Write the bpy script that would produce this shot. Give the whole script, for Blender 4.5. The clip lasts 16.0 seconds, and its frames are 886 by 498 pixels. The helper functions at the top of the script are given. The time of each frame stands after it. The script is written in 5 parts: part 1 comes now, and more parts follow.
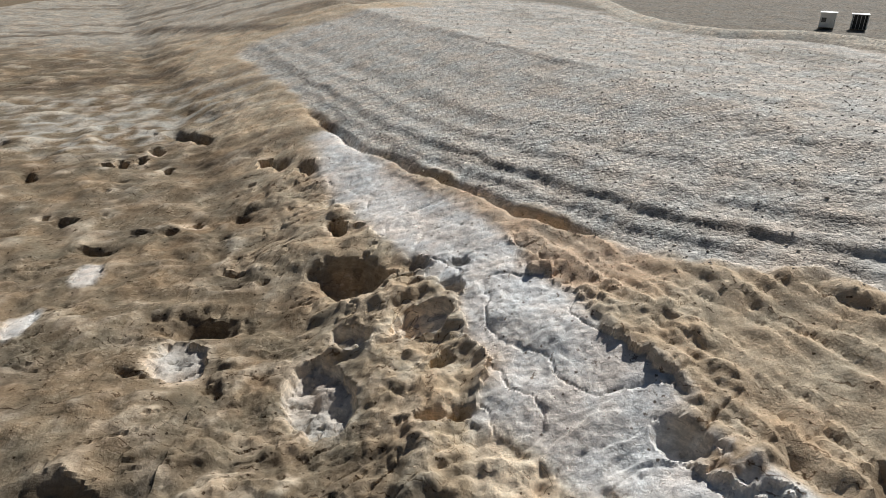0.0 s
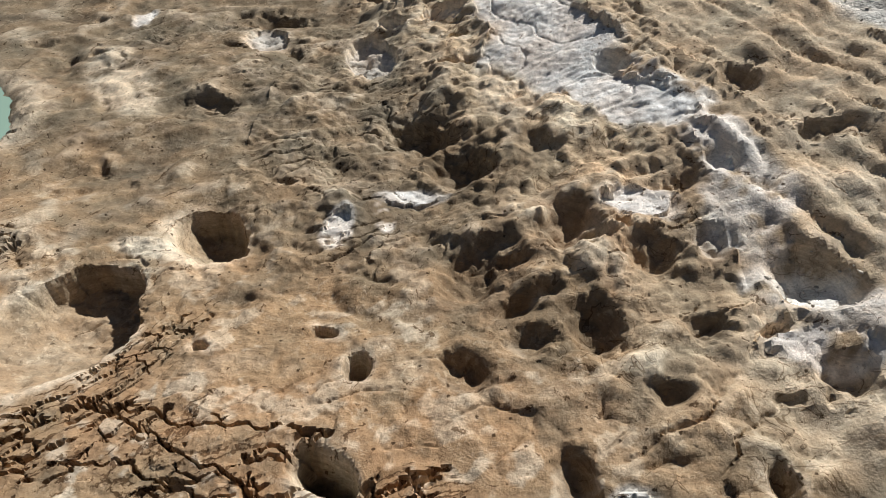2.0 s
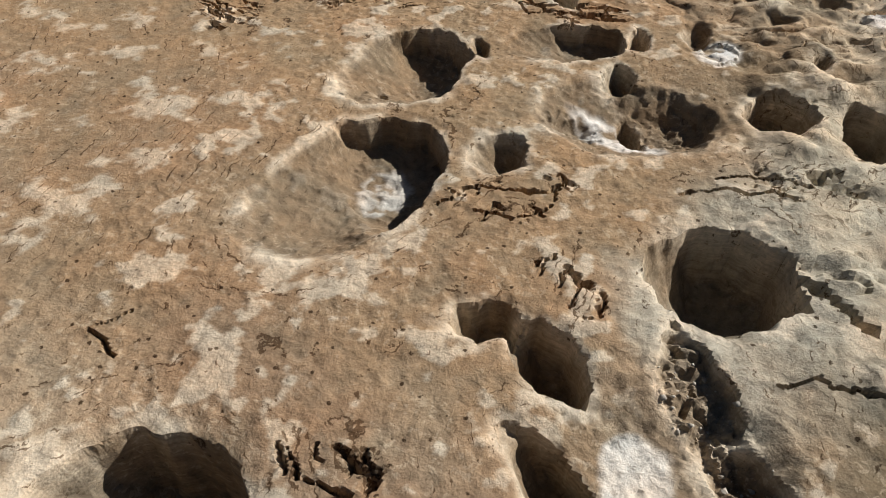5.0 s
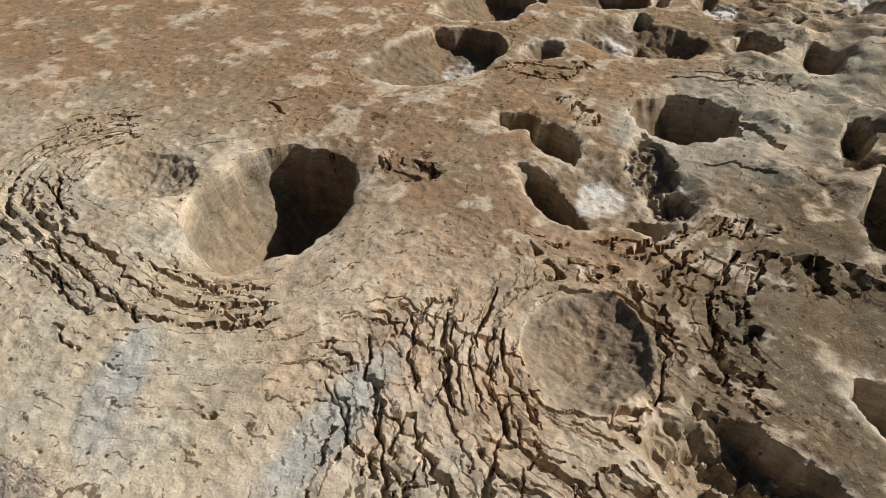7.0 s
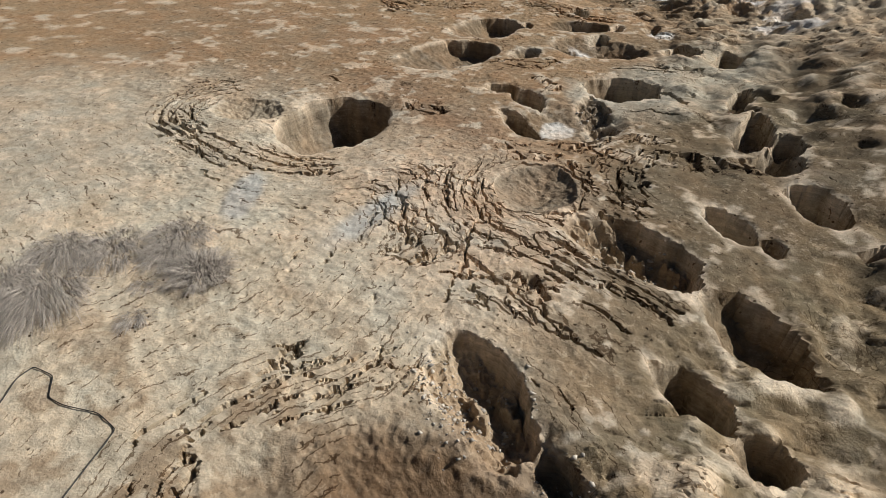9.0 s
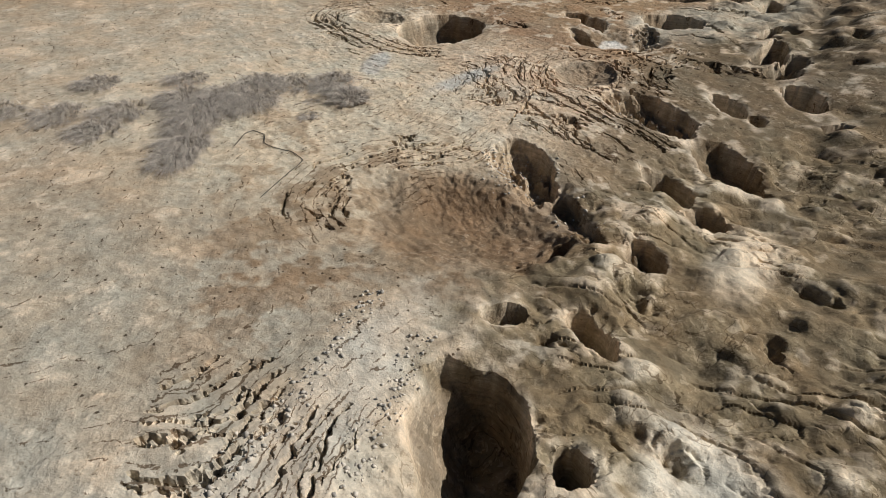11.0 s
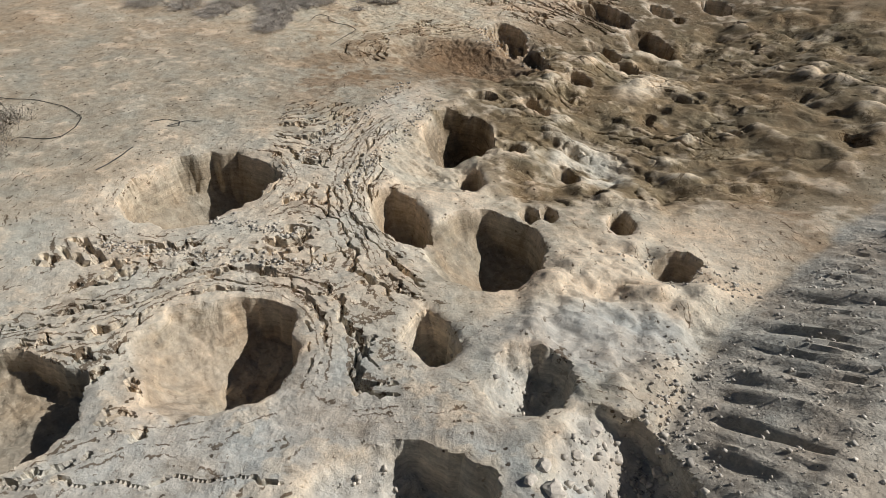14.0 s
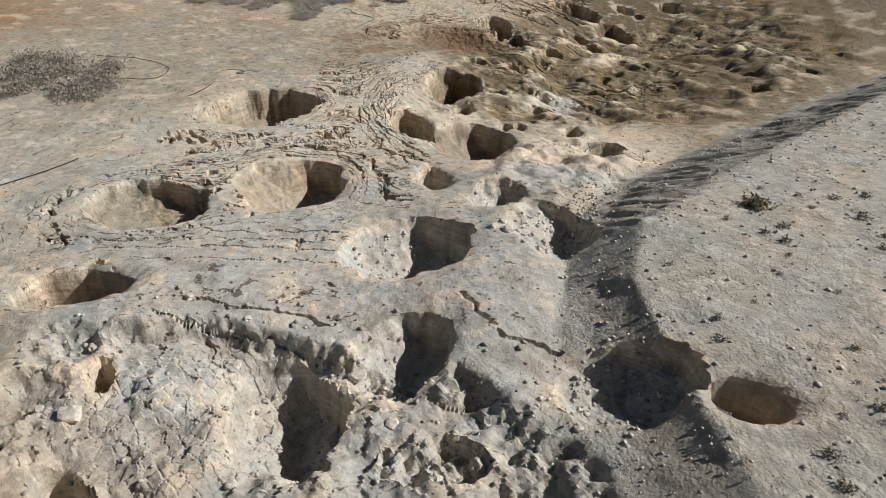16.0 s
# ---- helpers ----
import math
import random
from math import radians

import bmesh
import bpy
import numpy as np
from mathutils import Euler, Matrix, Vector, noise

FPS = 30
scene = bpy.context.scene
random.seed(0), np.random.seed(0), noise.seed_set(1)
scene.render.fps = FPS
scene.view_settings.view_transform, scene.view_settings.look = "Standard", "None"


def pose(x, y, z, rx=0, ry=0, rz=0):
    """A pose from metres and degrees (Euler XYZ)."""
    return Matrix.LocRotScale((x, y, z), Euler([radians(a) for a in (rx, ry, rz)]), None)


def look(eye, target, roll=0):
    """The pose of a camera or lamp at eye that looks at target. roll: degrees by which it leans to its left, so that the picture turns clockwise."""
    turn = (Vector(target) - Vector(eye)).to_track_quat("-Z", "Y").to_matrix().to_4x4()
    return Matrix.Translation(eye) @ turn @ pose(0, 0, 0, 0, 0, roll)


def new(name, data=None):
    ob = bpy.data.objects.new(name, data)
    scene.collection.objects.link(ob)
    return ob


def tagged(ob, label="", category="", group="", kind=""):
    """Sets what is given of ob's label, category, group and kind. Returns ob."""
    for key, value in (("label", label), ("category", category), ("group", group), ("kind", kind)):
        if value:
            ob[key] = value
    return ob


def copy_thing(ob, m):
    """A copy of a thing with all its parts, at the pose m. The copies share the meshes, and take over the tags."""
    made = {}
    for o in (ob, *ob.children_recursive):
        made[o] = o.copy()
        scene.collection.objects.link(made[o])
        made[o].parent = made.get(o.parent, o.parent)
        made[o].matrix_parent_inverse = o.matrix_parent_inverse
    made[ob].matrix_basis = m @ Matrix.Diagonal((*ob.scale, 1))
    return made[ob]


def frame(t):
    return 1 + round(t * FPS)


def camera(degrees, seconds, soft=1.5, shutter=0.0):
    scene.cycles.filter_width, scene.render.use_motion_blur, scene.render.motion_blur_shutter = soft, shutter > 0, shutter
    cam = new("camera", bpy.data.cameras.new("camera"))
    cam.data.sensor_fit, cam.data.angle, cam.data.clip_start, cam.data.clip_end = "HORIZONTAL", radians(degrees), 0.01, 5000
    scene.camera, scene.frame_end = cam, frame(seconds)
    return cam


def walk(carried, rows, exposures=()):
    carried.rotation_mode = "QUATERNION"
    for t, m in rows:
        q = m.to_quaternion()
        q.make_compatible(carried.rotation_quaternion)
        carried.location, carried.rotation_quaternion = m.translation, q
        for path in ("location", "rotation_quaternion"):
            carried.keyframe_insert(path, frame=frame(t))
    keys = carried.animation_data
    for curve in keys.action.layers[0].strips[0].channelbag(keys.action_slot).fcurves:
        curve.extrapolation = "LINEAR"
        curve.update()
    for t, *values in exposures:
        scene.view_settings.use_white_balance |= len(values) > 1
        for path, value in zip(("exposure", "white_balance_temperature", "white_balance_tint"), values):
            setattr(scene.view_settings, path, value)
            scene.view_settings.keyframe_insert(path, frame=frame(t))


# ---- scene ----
cam = camera(68.3, 16.0, soft=0.8)
METRES, EYE, TILT, LEAN, TURN = 140.8, 20.0, 0.0, 0.0, 0.0
ROWS = [
    (0.0, 0.0, 0.0, 0.0, 0.09, -25.2, -0.19),
    (0.5, 0.0012, -0.0319, -0.0003, 0.1, -31.17, -0.07),
    (1.0, 0.0023, -0.0649, -0.0011, 0.15, -35.81, -0.02),
    (1.5, 0.0038, -0.0967, -0.0019, 0.51, -36.43, -0.04),
    (2.0, 0.0055, -0.1292, -0.0022, 2.4, -41.05, -0.07),
    (2.5, 0.009, -0.1609, -0.003, 6.4, -44.81, -0.02),
    (3.0, 0.0149, -0.1933, -0.0038, 12.33, -47.27, -0.17),
    (3.5, 0.0238, -0.2241, -0.0046, 18.33, -47.93, -0.3),
    (4.0, 0.0361, -0.2543, -0.0049, 23.4, -48.16, -0.41),
    (4.5, 0.0502, -0.2829, -0.0056, 26.87, -48.16, -0.48),
    (5.0, 0.0666, -0.3114, -0.0062, 30.29, -48.19, -0.53),
    (7.5, 0.1693, -0.4401, -0.0112, 39.96, -39.51, -0.73),
    (8.0, 0.1911, -0.4645, -0.0117, 40.14, -37.42, -0.77),
    (8.5, 0.2138, -0.4893, -0.0124, 40.63, -35.75, -0.77),
    (9.0, 0.2359, -0.5134, -0.0128, 41.07, -34.24, -0.8),
    (9.5, 0.2589, -0.5377, -0.0131, 43.33, -34.37, -0.84),
    (12.0, 0.3775, -0.6366, -0.0143, 51.7, -35.46, -1.14),
    (12.5, 0.3988, -0.6528, -0.0147, 51.74, -35.38, -1.17),
    (13.0, 0.4198, -0.6686, -0.015, 51.77, -35.3, -1.2),
    (13.5, 0.4428, -0.6857, -0.0164, 51.79, -35.29, -1.22),
    (14.0, 0.4669, -0.704, -0.0186, 51.82, -35.27, -1.25),
    (14.5, 0.4906, -0.722, -0.0211, 51.88, -34.65, -1.3),
    (15.0, 0.5138, -0.7398, -0.0223, 51.95, -32.55, -1.39),
    (15.5, 0.5352, -0.7562, -0.023, 52.03, -32.14, -1.43),
    (16.0, 0.5561, -0.7721, -0.0239, 52.13, -32.21, -1.44),
]
walk(cam, [(t, pose(0, 0, EYE, TILT, LEAN, TURN) @ pose(METRES * x, METRES * y, METRES * z, 90 + pitch, roll, yaw)) for t, x, y, z, yaw, pitch, roll in ROWS],
     exposures=[(0.0, 0.0, 6200, 10), (1.0, 0.20, 6250, 10), (2.0, 0.20, 6350, 10), (3.5, 0.15, 6500, 10), (5.0, 0.12, 6500, 10), (7.5, -0.11, 6500, 10), (9.5, -0.11, 6400, 10), (13.0, -0.17, 6350, 10), (16.0, -0.16, 6200, 10)])

# ---- light: a clear sky and one low sun ----
SUN_DIR = Vector((0.56, 0.83, 0.0)).normalized()
SUN_HEIGHT = radians(37)
world = bpy.data.worlds.new("sky")
scene.world = world
world.use_nodes = True
sky = world.node_tree.nodes.new("ShaderNodeTexSky")
sky.sky_type, sky.sun_disc = "NISHITA", False
sky.sun_elevation = SUN_HEIGHT
sky.sun_rotation = math.atan2(SUN_DIR.x, SUN_DIR.y)
world.node_tree.links.new(sky.outputs[0], world.node_tree.nodes["Background"].inputs[0])
world.node_tree.nodes["Background"].inputs[1].default_value = 0.022
sun = new("sun", bpy.data.lights.new("sun", "SUN"))
sun.data.energy, sun.data.angle, sun.data.color = 5.0, radians(0.6), (1.0, 0.95, 0.88)
sun.matrix_world = look(SUN_DIR * 60 + Vector((0, 0, 60 * math.tan(SUN_HEIGHT))), (0, 0, 0))


# ---- materials ----
def shader(name):
    m = bpy.data.materials.new(name)
    m.use_nodes = True
    return m, m.node_tree, m.node_tree.nodes["Principled BSDF"]


def node(tree, kind, **values):
    n = tree.nodes.new("ShaderNode" + kind)
    for key, value in values.items():
        n.inputs[key].default_value = value
    return n


def wire(tree, *pairs):
    for a, b in pairs:
        tree.links.new(a, b)


def mixed(tree, kind, factor, a, b):
    """A colour mix; a and b are sockets or colours, factor a socket or a number."""
    n = tree.nodes.new("ShaderNodeMix")
    n.data_type, n.blend_type = "RGBA", kind
    for slot, v in ((0, factor), (6, a), (7, b)):
        if isinstance(v, bpy.types.NodeSocket):
            tree.links.new(v, n.inputs[slot])
        else:
            n.inputs[slot].default_value = v if slot == 0 else (*v, 1)
    return n.outputs[2]


def ramp(tree, value, lo, hi, out_lo=0.0, out_hi=1.0):
    n = tree.nodes.new("ShaderNodeMapRange")
    n.inputs[1].default_value, n.inputs[2].default_value = lo, hi
    n.inputs[3].default_value, n.inputs[4].default_value = out_lo, out_hi
    tree.links.new(value, n.inputs[0])
    return n.outputs[0]


def times(tree, a, b):
    n = tree.nodes.new("ShaderNodeMath")
    n.operation = "MULTIPLY"
    for slot, v in enumerate((a, b)):
        if isinstance(v, bpy.types.NodeSocket):
            tree.links.new(v, n.inputs[slot])
        else:
            n.inputs[slot].default_value = v
    return n.outputs[0]


def earth_material():
    """Dried lake mud, salt crust and gravel: the sediment colour comes from the land, grain and stones from noise."""
    m, t, bsdf = shader("earth")
    place = node(t, "NewGeometry").outputs["Position"]
    colour = node(t, "Attribute")
    colour.attribute_name = "sediment"
    stony = node(t, "Attribute")
    stony.attribute_name = "stony"
    clods = node(t, "TexNoise", Scale=1.7, Detail=8.0, Roughness=0.62)
    grit = node(t, "TexNoise", Scale=9.0, Detail=6.0, Roughness=0.7)
    broad = node(t, "TexNoise", Scale=0.33, Detail=5.0, Roughness=0.6)
    stones = node(t, "TexVoronoi", Scale=3.2, Randomness=1.0)
    pebbles = node(t, "TexVoronoi", Scale=8.0, Randomness=1.0)
    for n in (clods, grit, broad, stones, pebbles):
        wire(t, (place, n.inputs["Vector"]))
    c = mixed(t, "MULTIPLY", 1.0, colour.outputs["Color"], (1, 1, 1))
    tone = t.nodes.new("ShaderNodeCombineColor")
    for k in range(3):
        wire(t, (ramp(t, clods.outputs[0], 0.3, 0.7, 0.74, 1.24), tone.inputs[k]))
    c = mixed(t, "MULTIPLY", 1.0, c, tone.outputs[0])
    speck = t.nodes.new("ShaderNodeCombineColor")
    for k in range(3):
        wire(t, (ramp(t, grit.outputs[0], 0.3, 0.7, 0.84 + 0.01 * k, 1.16 - 0.01 * k), speck.inputs[k]))
    c = mixed(t, "MULTIPLY", 1.0, c, speck.outputs[0])
    warm = mixed(t, "MIX", ramp(t, broad.outputs[0], 0.35, 0.65), (1.05, 0.98, 0.92), (0.95, 1.0, 1.04))
    c = mixed(t, "MULTIPLY", 1.0, c, warm)
    rock = t.nodes.new("ShaderNodeSeparateColor")
    wire(t, (stones.outputs["Color"], rock.inputs[0]))
    grey = t.nodes.new("ShaderNodeCombineColor")
    for k in range(3):
        wire(t, (ramp(t, rock.outputs[0], 0.0, 1.0, 0.55, 1.35), grey.inputs[k]))
    c = mixed(t, "MULTIPLY", stony.outputs["Fac"], c, grey.outputs[0])
    # thin pale crust that flakes off in sharp-edged scabs
    scab = node(t, "TexNoise", Scale=2.6, Detail=9.0, Roughness=0.66, Distortion=0.6)
    area = node(t, "TexNoise", Scale=0.21, Detail=3.0)
    wire(t, (place, scab.inputs["Vector"]), (place, area.inputs["Vector"]))
    flake = times(t, ramp(t, scab.outputs[0], 0.56, 0.60), ramp(t, area.outputs[0], 0.42, 0.6, 0.15, 0.85))
    loose = ramp(t, stony.outputs["Fac"], 0.0, 0.5, 1.0, 0.0)
    c = mixed(t, "SCREEN", times(t, flake, loose), c, (0.22, 0.18, 0.13))
    pock = ramp(t, scab.outputs[0], 0.40, 0.37, 0.0, 0.55)
    c = mixed(t, "MULTIPLY", times(t, pock, loose), c, (0.55, 0.50, 0.45))
    # soft lumps of the damp mud: colour darker in the dips, paler on the crests
    damp = node(t, "Attribute")
    damp.attribute_name = "lumpy"
    knobs = node(t, "TexNoise", Scale=0.42, Detail=4.0, Roughness=0.45, Distortion=0.4)
    wire(t, (place, knobs.inputs["Vector"]))
    lump_tone = mixed(t, "MIX", ramp(t, knobs.outputs[0], 0.38, 0.60), (0.72, 0.70, 0.66), (1.30, 1.27, 1.20))
    c = mixed(t, "MULTIPLY", times(t, damp.outputs["Fac"], 0.6), c, lump_tone)
    rill = node(t, "TexNoise", Scale=0.62, Detail=3.0, Roughness=0.5, Distortion=0.9)
    wire(t, (place, rill.inputs["Vector"]))
    near_line = t.nodes.new("ShaderNodeMath")
    near_line.operation = "COMPARE"
    near_line.inputs[1].default_value, near_line.inputs[2].default_value = 0.5, 0.011
    wire(t, (rill.outputs[0], near_line.inputs[0]))
    crease_shade = times(t, times(t, near_line.outputs[0], damp.outputs["Fac"]), ramp(t, area.outputs[0], 0.45, 0.55))
    # shade of small creases, put into the colour alone
    c = mixed(t, "MULTIPLY", crease_shade, c, (0.50, 0.46, 0.42))
    # gouges a hand or two long, darker where low and paler where high
    gouge = node(t, "TexNoise", Scale=3.4, Detail=3.0, Roughness=0.5, Distortion=1.2)
    wire(t, (place, gouge.inputs["Vector"]))
    dent = times(t, ramp(t, gouge.outputs[0], 0.315, 0.285), loose)
    c = mixed(t, "MULTIPLY", times(t, dent, 0.75), c, (0.52, 0.47, 0.43))
    c = mixed(t, "SCREEN", times(t, ramp(t, gouge.outputs[0], 0.66, 0.71), times(t, loose, 0.5)), c, (0.20, 0.17, 0.13))
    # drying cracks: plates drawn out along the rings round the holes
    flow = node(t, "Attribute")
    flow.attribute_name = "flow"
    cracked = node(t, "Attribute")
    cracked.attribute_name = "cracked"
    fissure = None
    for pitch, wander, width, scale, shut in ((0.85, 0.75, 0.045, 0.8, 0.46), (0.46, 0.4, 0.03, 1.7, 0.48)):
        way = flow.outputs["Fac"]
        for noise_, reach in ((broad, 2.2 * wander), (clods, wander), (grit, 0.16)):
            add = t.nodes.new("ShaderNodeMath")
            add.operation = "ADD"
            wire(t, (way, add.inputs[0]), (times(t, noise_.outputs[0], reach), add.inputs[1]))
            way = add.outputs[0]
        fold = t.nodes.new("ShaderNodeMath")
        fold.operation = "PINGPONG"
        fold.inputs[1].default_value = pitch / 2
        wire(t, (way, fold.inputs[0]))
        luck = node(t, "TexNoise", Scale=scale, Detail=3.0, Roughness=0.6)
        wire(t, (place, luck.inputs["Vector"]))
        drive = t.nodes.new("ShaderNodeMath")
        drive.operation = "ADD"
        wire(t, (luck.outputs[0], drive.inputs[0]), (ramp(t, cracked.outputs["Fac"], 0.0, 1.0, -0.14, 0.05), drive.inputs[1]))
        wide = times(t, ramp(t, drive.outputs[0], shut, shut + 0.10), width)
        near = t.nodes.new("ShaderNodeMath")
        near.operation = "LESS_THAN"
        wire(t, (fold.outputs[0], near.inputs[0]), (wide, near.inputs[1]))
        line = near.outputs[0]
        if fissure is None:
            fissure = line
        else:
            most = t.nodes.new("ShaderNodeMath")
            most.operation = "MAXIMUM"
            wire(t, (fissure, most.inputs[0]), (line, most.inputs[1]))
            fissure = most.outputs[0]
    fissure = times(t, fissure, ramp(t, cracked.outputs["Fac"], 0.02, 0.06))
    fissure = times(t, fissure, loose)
    # bump casts no shadow, so the cracks' shade goes into the colour
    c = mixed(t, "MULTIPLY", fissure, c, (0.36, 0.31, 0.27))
    # worm-holes and pock marks: their inner shade is put into the colour, nothing is sunk
    worm = node(t, "TexVoronoi", Scale=1.7, Randomness=1.0)
    wire(t, (mixed(t, "ADD", 0.25, place, grit.outputs["Color"]), worm.inputs["Vector"]))
    lot = t.nodes.new("ShaderNodeSeparateColor")
    wire(t, (worm.outputs["Color"], lot.inputs[0]))
    hole = times(t, times(t, ramp(t, worm.outputs["Distance"], 0.15, 0.12), ramp(t, lot.outputs[0], 0.52, 0.53)), loose)
    hole = times(t, hole, ramp(t, cracked.outputs["Fac"], 0.01, 0.05))
    c = mixed(t, "MULTIPLY", hole, c, (0.22, 0.19, 0.165))
    # beds of sediment laid bare in steep walls
    steep = t.nodes.new("ShaderNodeSeparateXYZ")
    wire(t, (node(t, "NewGeometry").outputs["Normal"], steep.inputs[0]))
    bedded = node(t, "Mapping", Scale=(0.3, 0.3, 4.2))
    beds = node(t, "TexNoise", Scale=1.3, Detail=5.0, Roughness=0.7)
    wire(t, (place, bedded.inputs[0]), (bedded.outputs[0], beds.inputs["Vector"]))
    bed_tone = mixed(t, "MIX", ramp(t, beds.outputs[0], 0.38, 0.62), (0.80, 0.78, 0.76), (1.12, 1.10, 1.06))
    c = mixed(t, "MULTIPLY", ramp(t, steep.outputs[2], 0.85, 0.55), c, bed_tone)
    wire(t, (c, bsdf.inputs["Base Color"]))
    bsdf.inputs["Roughness"].default_value = 0.93
    bsdf.inputs["Specular IOR Level"].default_value = 0.15
    bsdf.inputs["Diffuse Roughness"].default_value = 0.1
    b1 = node(t, "Bump", Strength=0.36, Distance=0.22)
    wire(t, (clods.outputs[0], b1.inputs["Height"]))
    b2 = node(t, "Bump", Strength=0.65, Distance=0.08)
    wire(t, (grit.outputs[0], b2.inputs["Height"]), (b1.outputs[0], b2.inputs["Normal"]))
    b3 = node(t, "Bump", Distance=0.22)
    b3.invert = True
    wire(t, (stones.outputs["Distance"], b3.inputs["Height"]), (b2.outputs[0], b3.inputs["Normal"]), (times(t, stony.outputs["Fac"], 0.5), b3.inputs["Strength"]))
    b4 = node(t, "Bump", Distance=0.08)
    b4.invert = True
    wire(t, (pebbles.outputs["Distance"], b4.inputs["Height"]), (b3.outputs[0], b4.inputs["Normal"]), (times(t, stony.outputs["Fac"], 0.7), b4.inputs["Strength"]))
    b6 = node(t, "Bump", Distance=0.5)
    wire(t, (knobs.outputs[0], b6.inputs["Height"]), (b4.outputs[0], b6.inputs["Normal"]), (times(t, damp.outputs["Fac"], 0.65), b6.inputs["Strength"]))
    b7 = node(t, "Bump", Distance=0.16)
    wire(t, (gouge.outputs[0], b7.inputs["Height"]), (b6.outputs[0], b7.inputs["Normal"]), (times(t, loose, 0.22), b7.inputs["Strength"]))
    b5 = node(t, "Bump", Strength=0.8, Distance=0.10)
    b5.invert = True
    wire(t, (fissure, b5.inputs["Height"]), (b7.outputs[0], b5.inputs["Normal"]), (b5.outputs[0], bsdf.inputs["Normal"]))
    return m


EARTH = earth_material()


# ---- numeric noise for the land ----
def hashed_bits(ix, iy, seed):
    h = ix.astype(np.int32).view(np.uint32) * np.uint32(374761393) + iy.astype(np.int32).view(np.uint32) * np.uint32(668265263) + np.uint32(seed * 974634751 & 0xFFFFFFFF)
    h = (h ^ (h >> np.uint32(13))) * np.uint32(1274126177)
    return h ^ (h >> np.uint32(16))


def hashed(ix, iy, seed):
    return (hashed_bits(ix, iy, seed) & np.uint32(0xFFFFFF)).astype(np.float32) / np.float32(16777216.0)


GRAD_X, GRAD_Y = np.cos(np.arange(256) * np.pi / 128).astype(np.float32), np.sin(np.arange(256) * np.pi / 128).astype(np.float32)


def wave(x, y, seed):
    """Gradient noise, about -1 to 1."""
    ix, iy = np.floor(x), np.floor(y)
    fx, fy = (x - ix).astype(np.float32), (y - iy).astype(np.float32)
    u, v = fx * fx * fx * (fx * (fx * 6 - 15) + 10), fy * fy * fy * (fy * (fy * 6 - 15) + 10)

    def corner(dx, dy):
        h = hashed_bits(ix + dx, iy + dy, seed) & np.uint32(255)
        return GRAD_X[h] * (fx - dx) + GRAD_Y[h] * (fy - dy)
    low = corner(0, 0) * (1 - u) + corner(1, 0) * u
    high = corner(0, 1) * (1 - u) + corner(1, 1) * u
    return np.float32(1.5) * (low * (1 - v) + high * v)


def fbm(x, y, octaves, seed, gain=0.5):
    total, amp = 0.0, 1.0
    for k in range(octaves):
        total = total + amp * wave(x * 2.03 ** k + 7.1 * k, y * 2.03 ** k - 3.7 * k, seed + k)
        amp *= gain
    return total


def cell_edges(x, y, seed):
    """Cellular noise: way to the nearest centre (x, y), distance to the cell's edge, a random number for the cell, and the x part of the edge's facing."""
    ix, iy = np.floor(x), np.floor(y)
    d1 = np.full(x.shape, 9.0, np.float32)
    d2 = np.full(x.shape, 9.0, np.float32)
    c1x, c1y, c2x, c2y, tag = (np.zeros(x.shape, np.float32) for _ in range(5))
    fx, fy = (x - ix).astype(np.float32), (y - iy).astype(np.float32)
    for dx in (-1, 0, 1):
        for dy in (-1, 0, 1):
            jx, jy = ix + dx, iy + dy
            r = hashed(jx, jy, seed)
            px, py = dx + 0.1 + 0.8 * r, dy + 0.1 + 0.8 * hashed(jx, jy, seed + 17)
            d = (px - fx) ** 2 + (py - fy) ** 2
            first, second = d < d1, (d >= d1) & (d < d2)
            d2 = np.where(first, d1, np.where(second, d, d2))
            c2x, c2y = np.where(first, c1x, np.where(second, px, c2x)), np.where(first, c1y, np.where(second, py, c2y))
            c1x, c1y, tag = np.where(first, px, c1x), np.where(first, py, c1y), np.where(first, r, tag)
            d1 = np.where(first, d, d1)
    gap = np.hypot(c2x - c1x, c2y - c1y) + 1e-6
    return fx - c1x, fy - c1y, (d2 - d1) / (2 * gap), tag, (c2x - c1x) / gap


def cells(x, y, seed):
    return cell_edges(x, y, seed)[:4]


# ---- the lie of the land ----
def smooth(a, b, v):
    u = np.clip((v - a) / (b - a), 0.0, 1.0)
    return u * u * (3 - 2 * u)


def bump(x, y, cx, cy, rx, ry):
    return np.exp(-((x - cx) / rx) ** 2 - ((y - cy) / ry) ** 2)


def fan_axes(x, y):
    """Distance up the gravel fan from its foot, and distance along the foot."""
    return 0.9 * (x - 5) + 0.44 * (y - 18), -0.44 * (x - 5) + 0.9 * (y - 18)


def scarp_share(x, y):
    """0 at the foot of the gravel bank that closes the far end, 1 at its top edge."""
    foot = np.interp(y, [-100, -94, -91, -86, -80, -75, -60], [71, 66.8, 64.3, 60, 58.2, 57.3, 56.8])
    top = np.interp(y, [-100, -95, -92.6, -90, -86, -79, -60], [80, 74.5, 70.5, 66.8, 64, 63.2, 62.5])
    return (x - foot) / (top - foot)


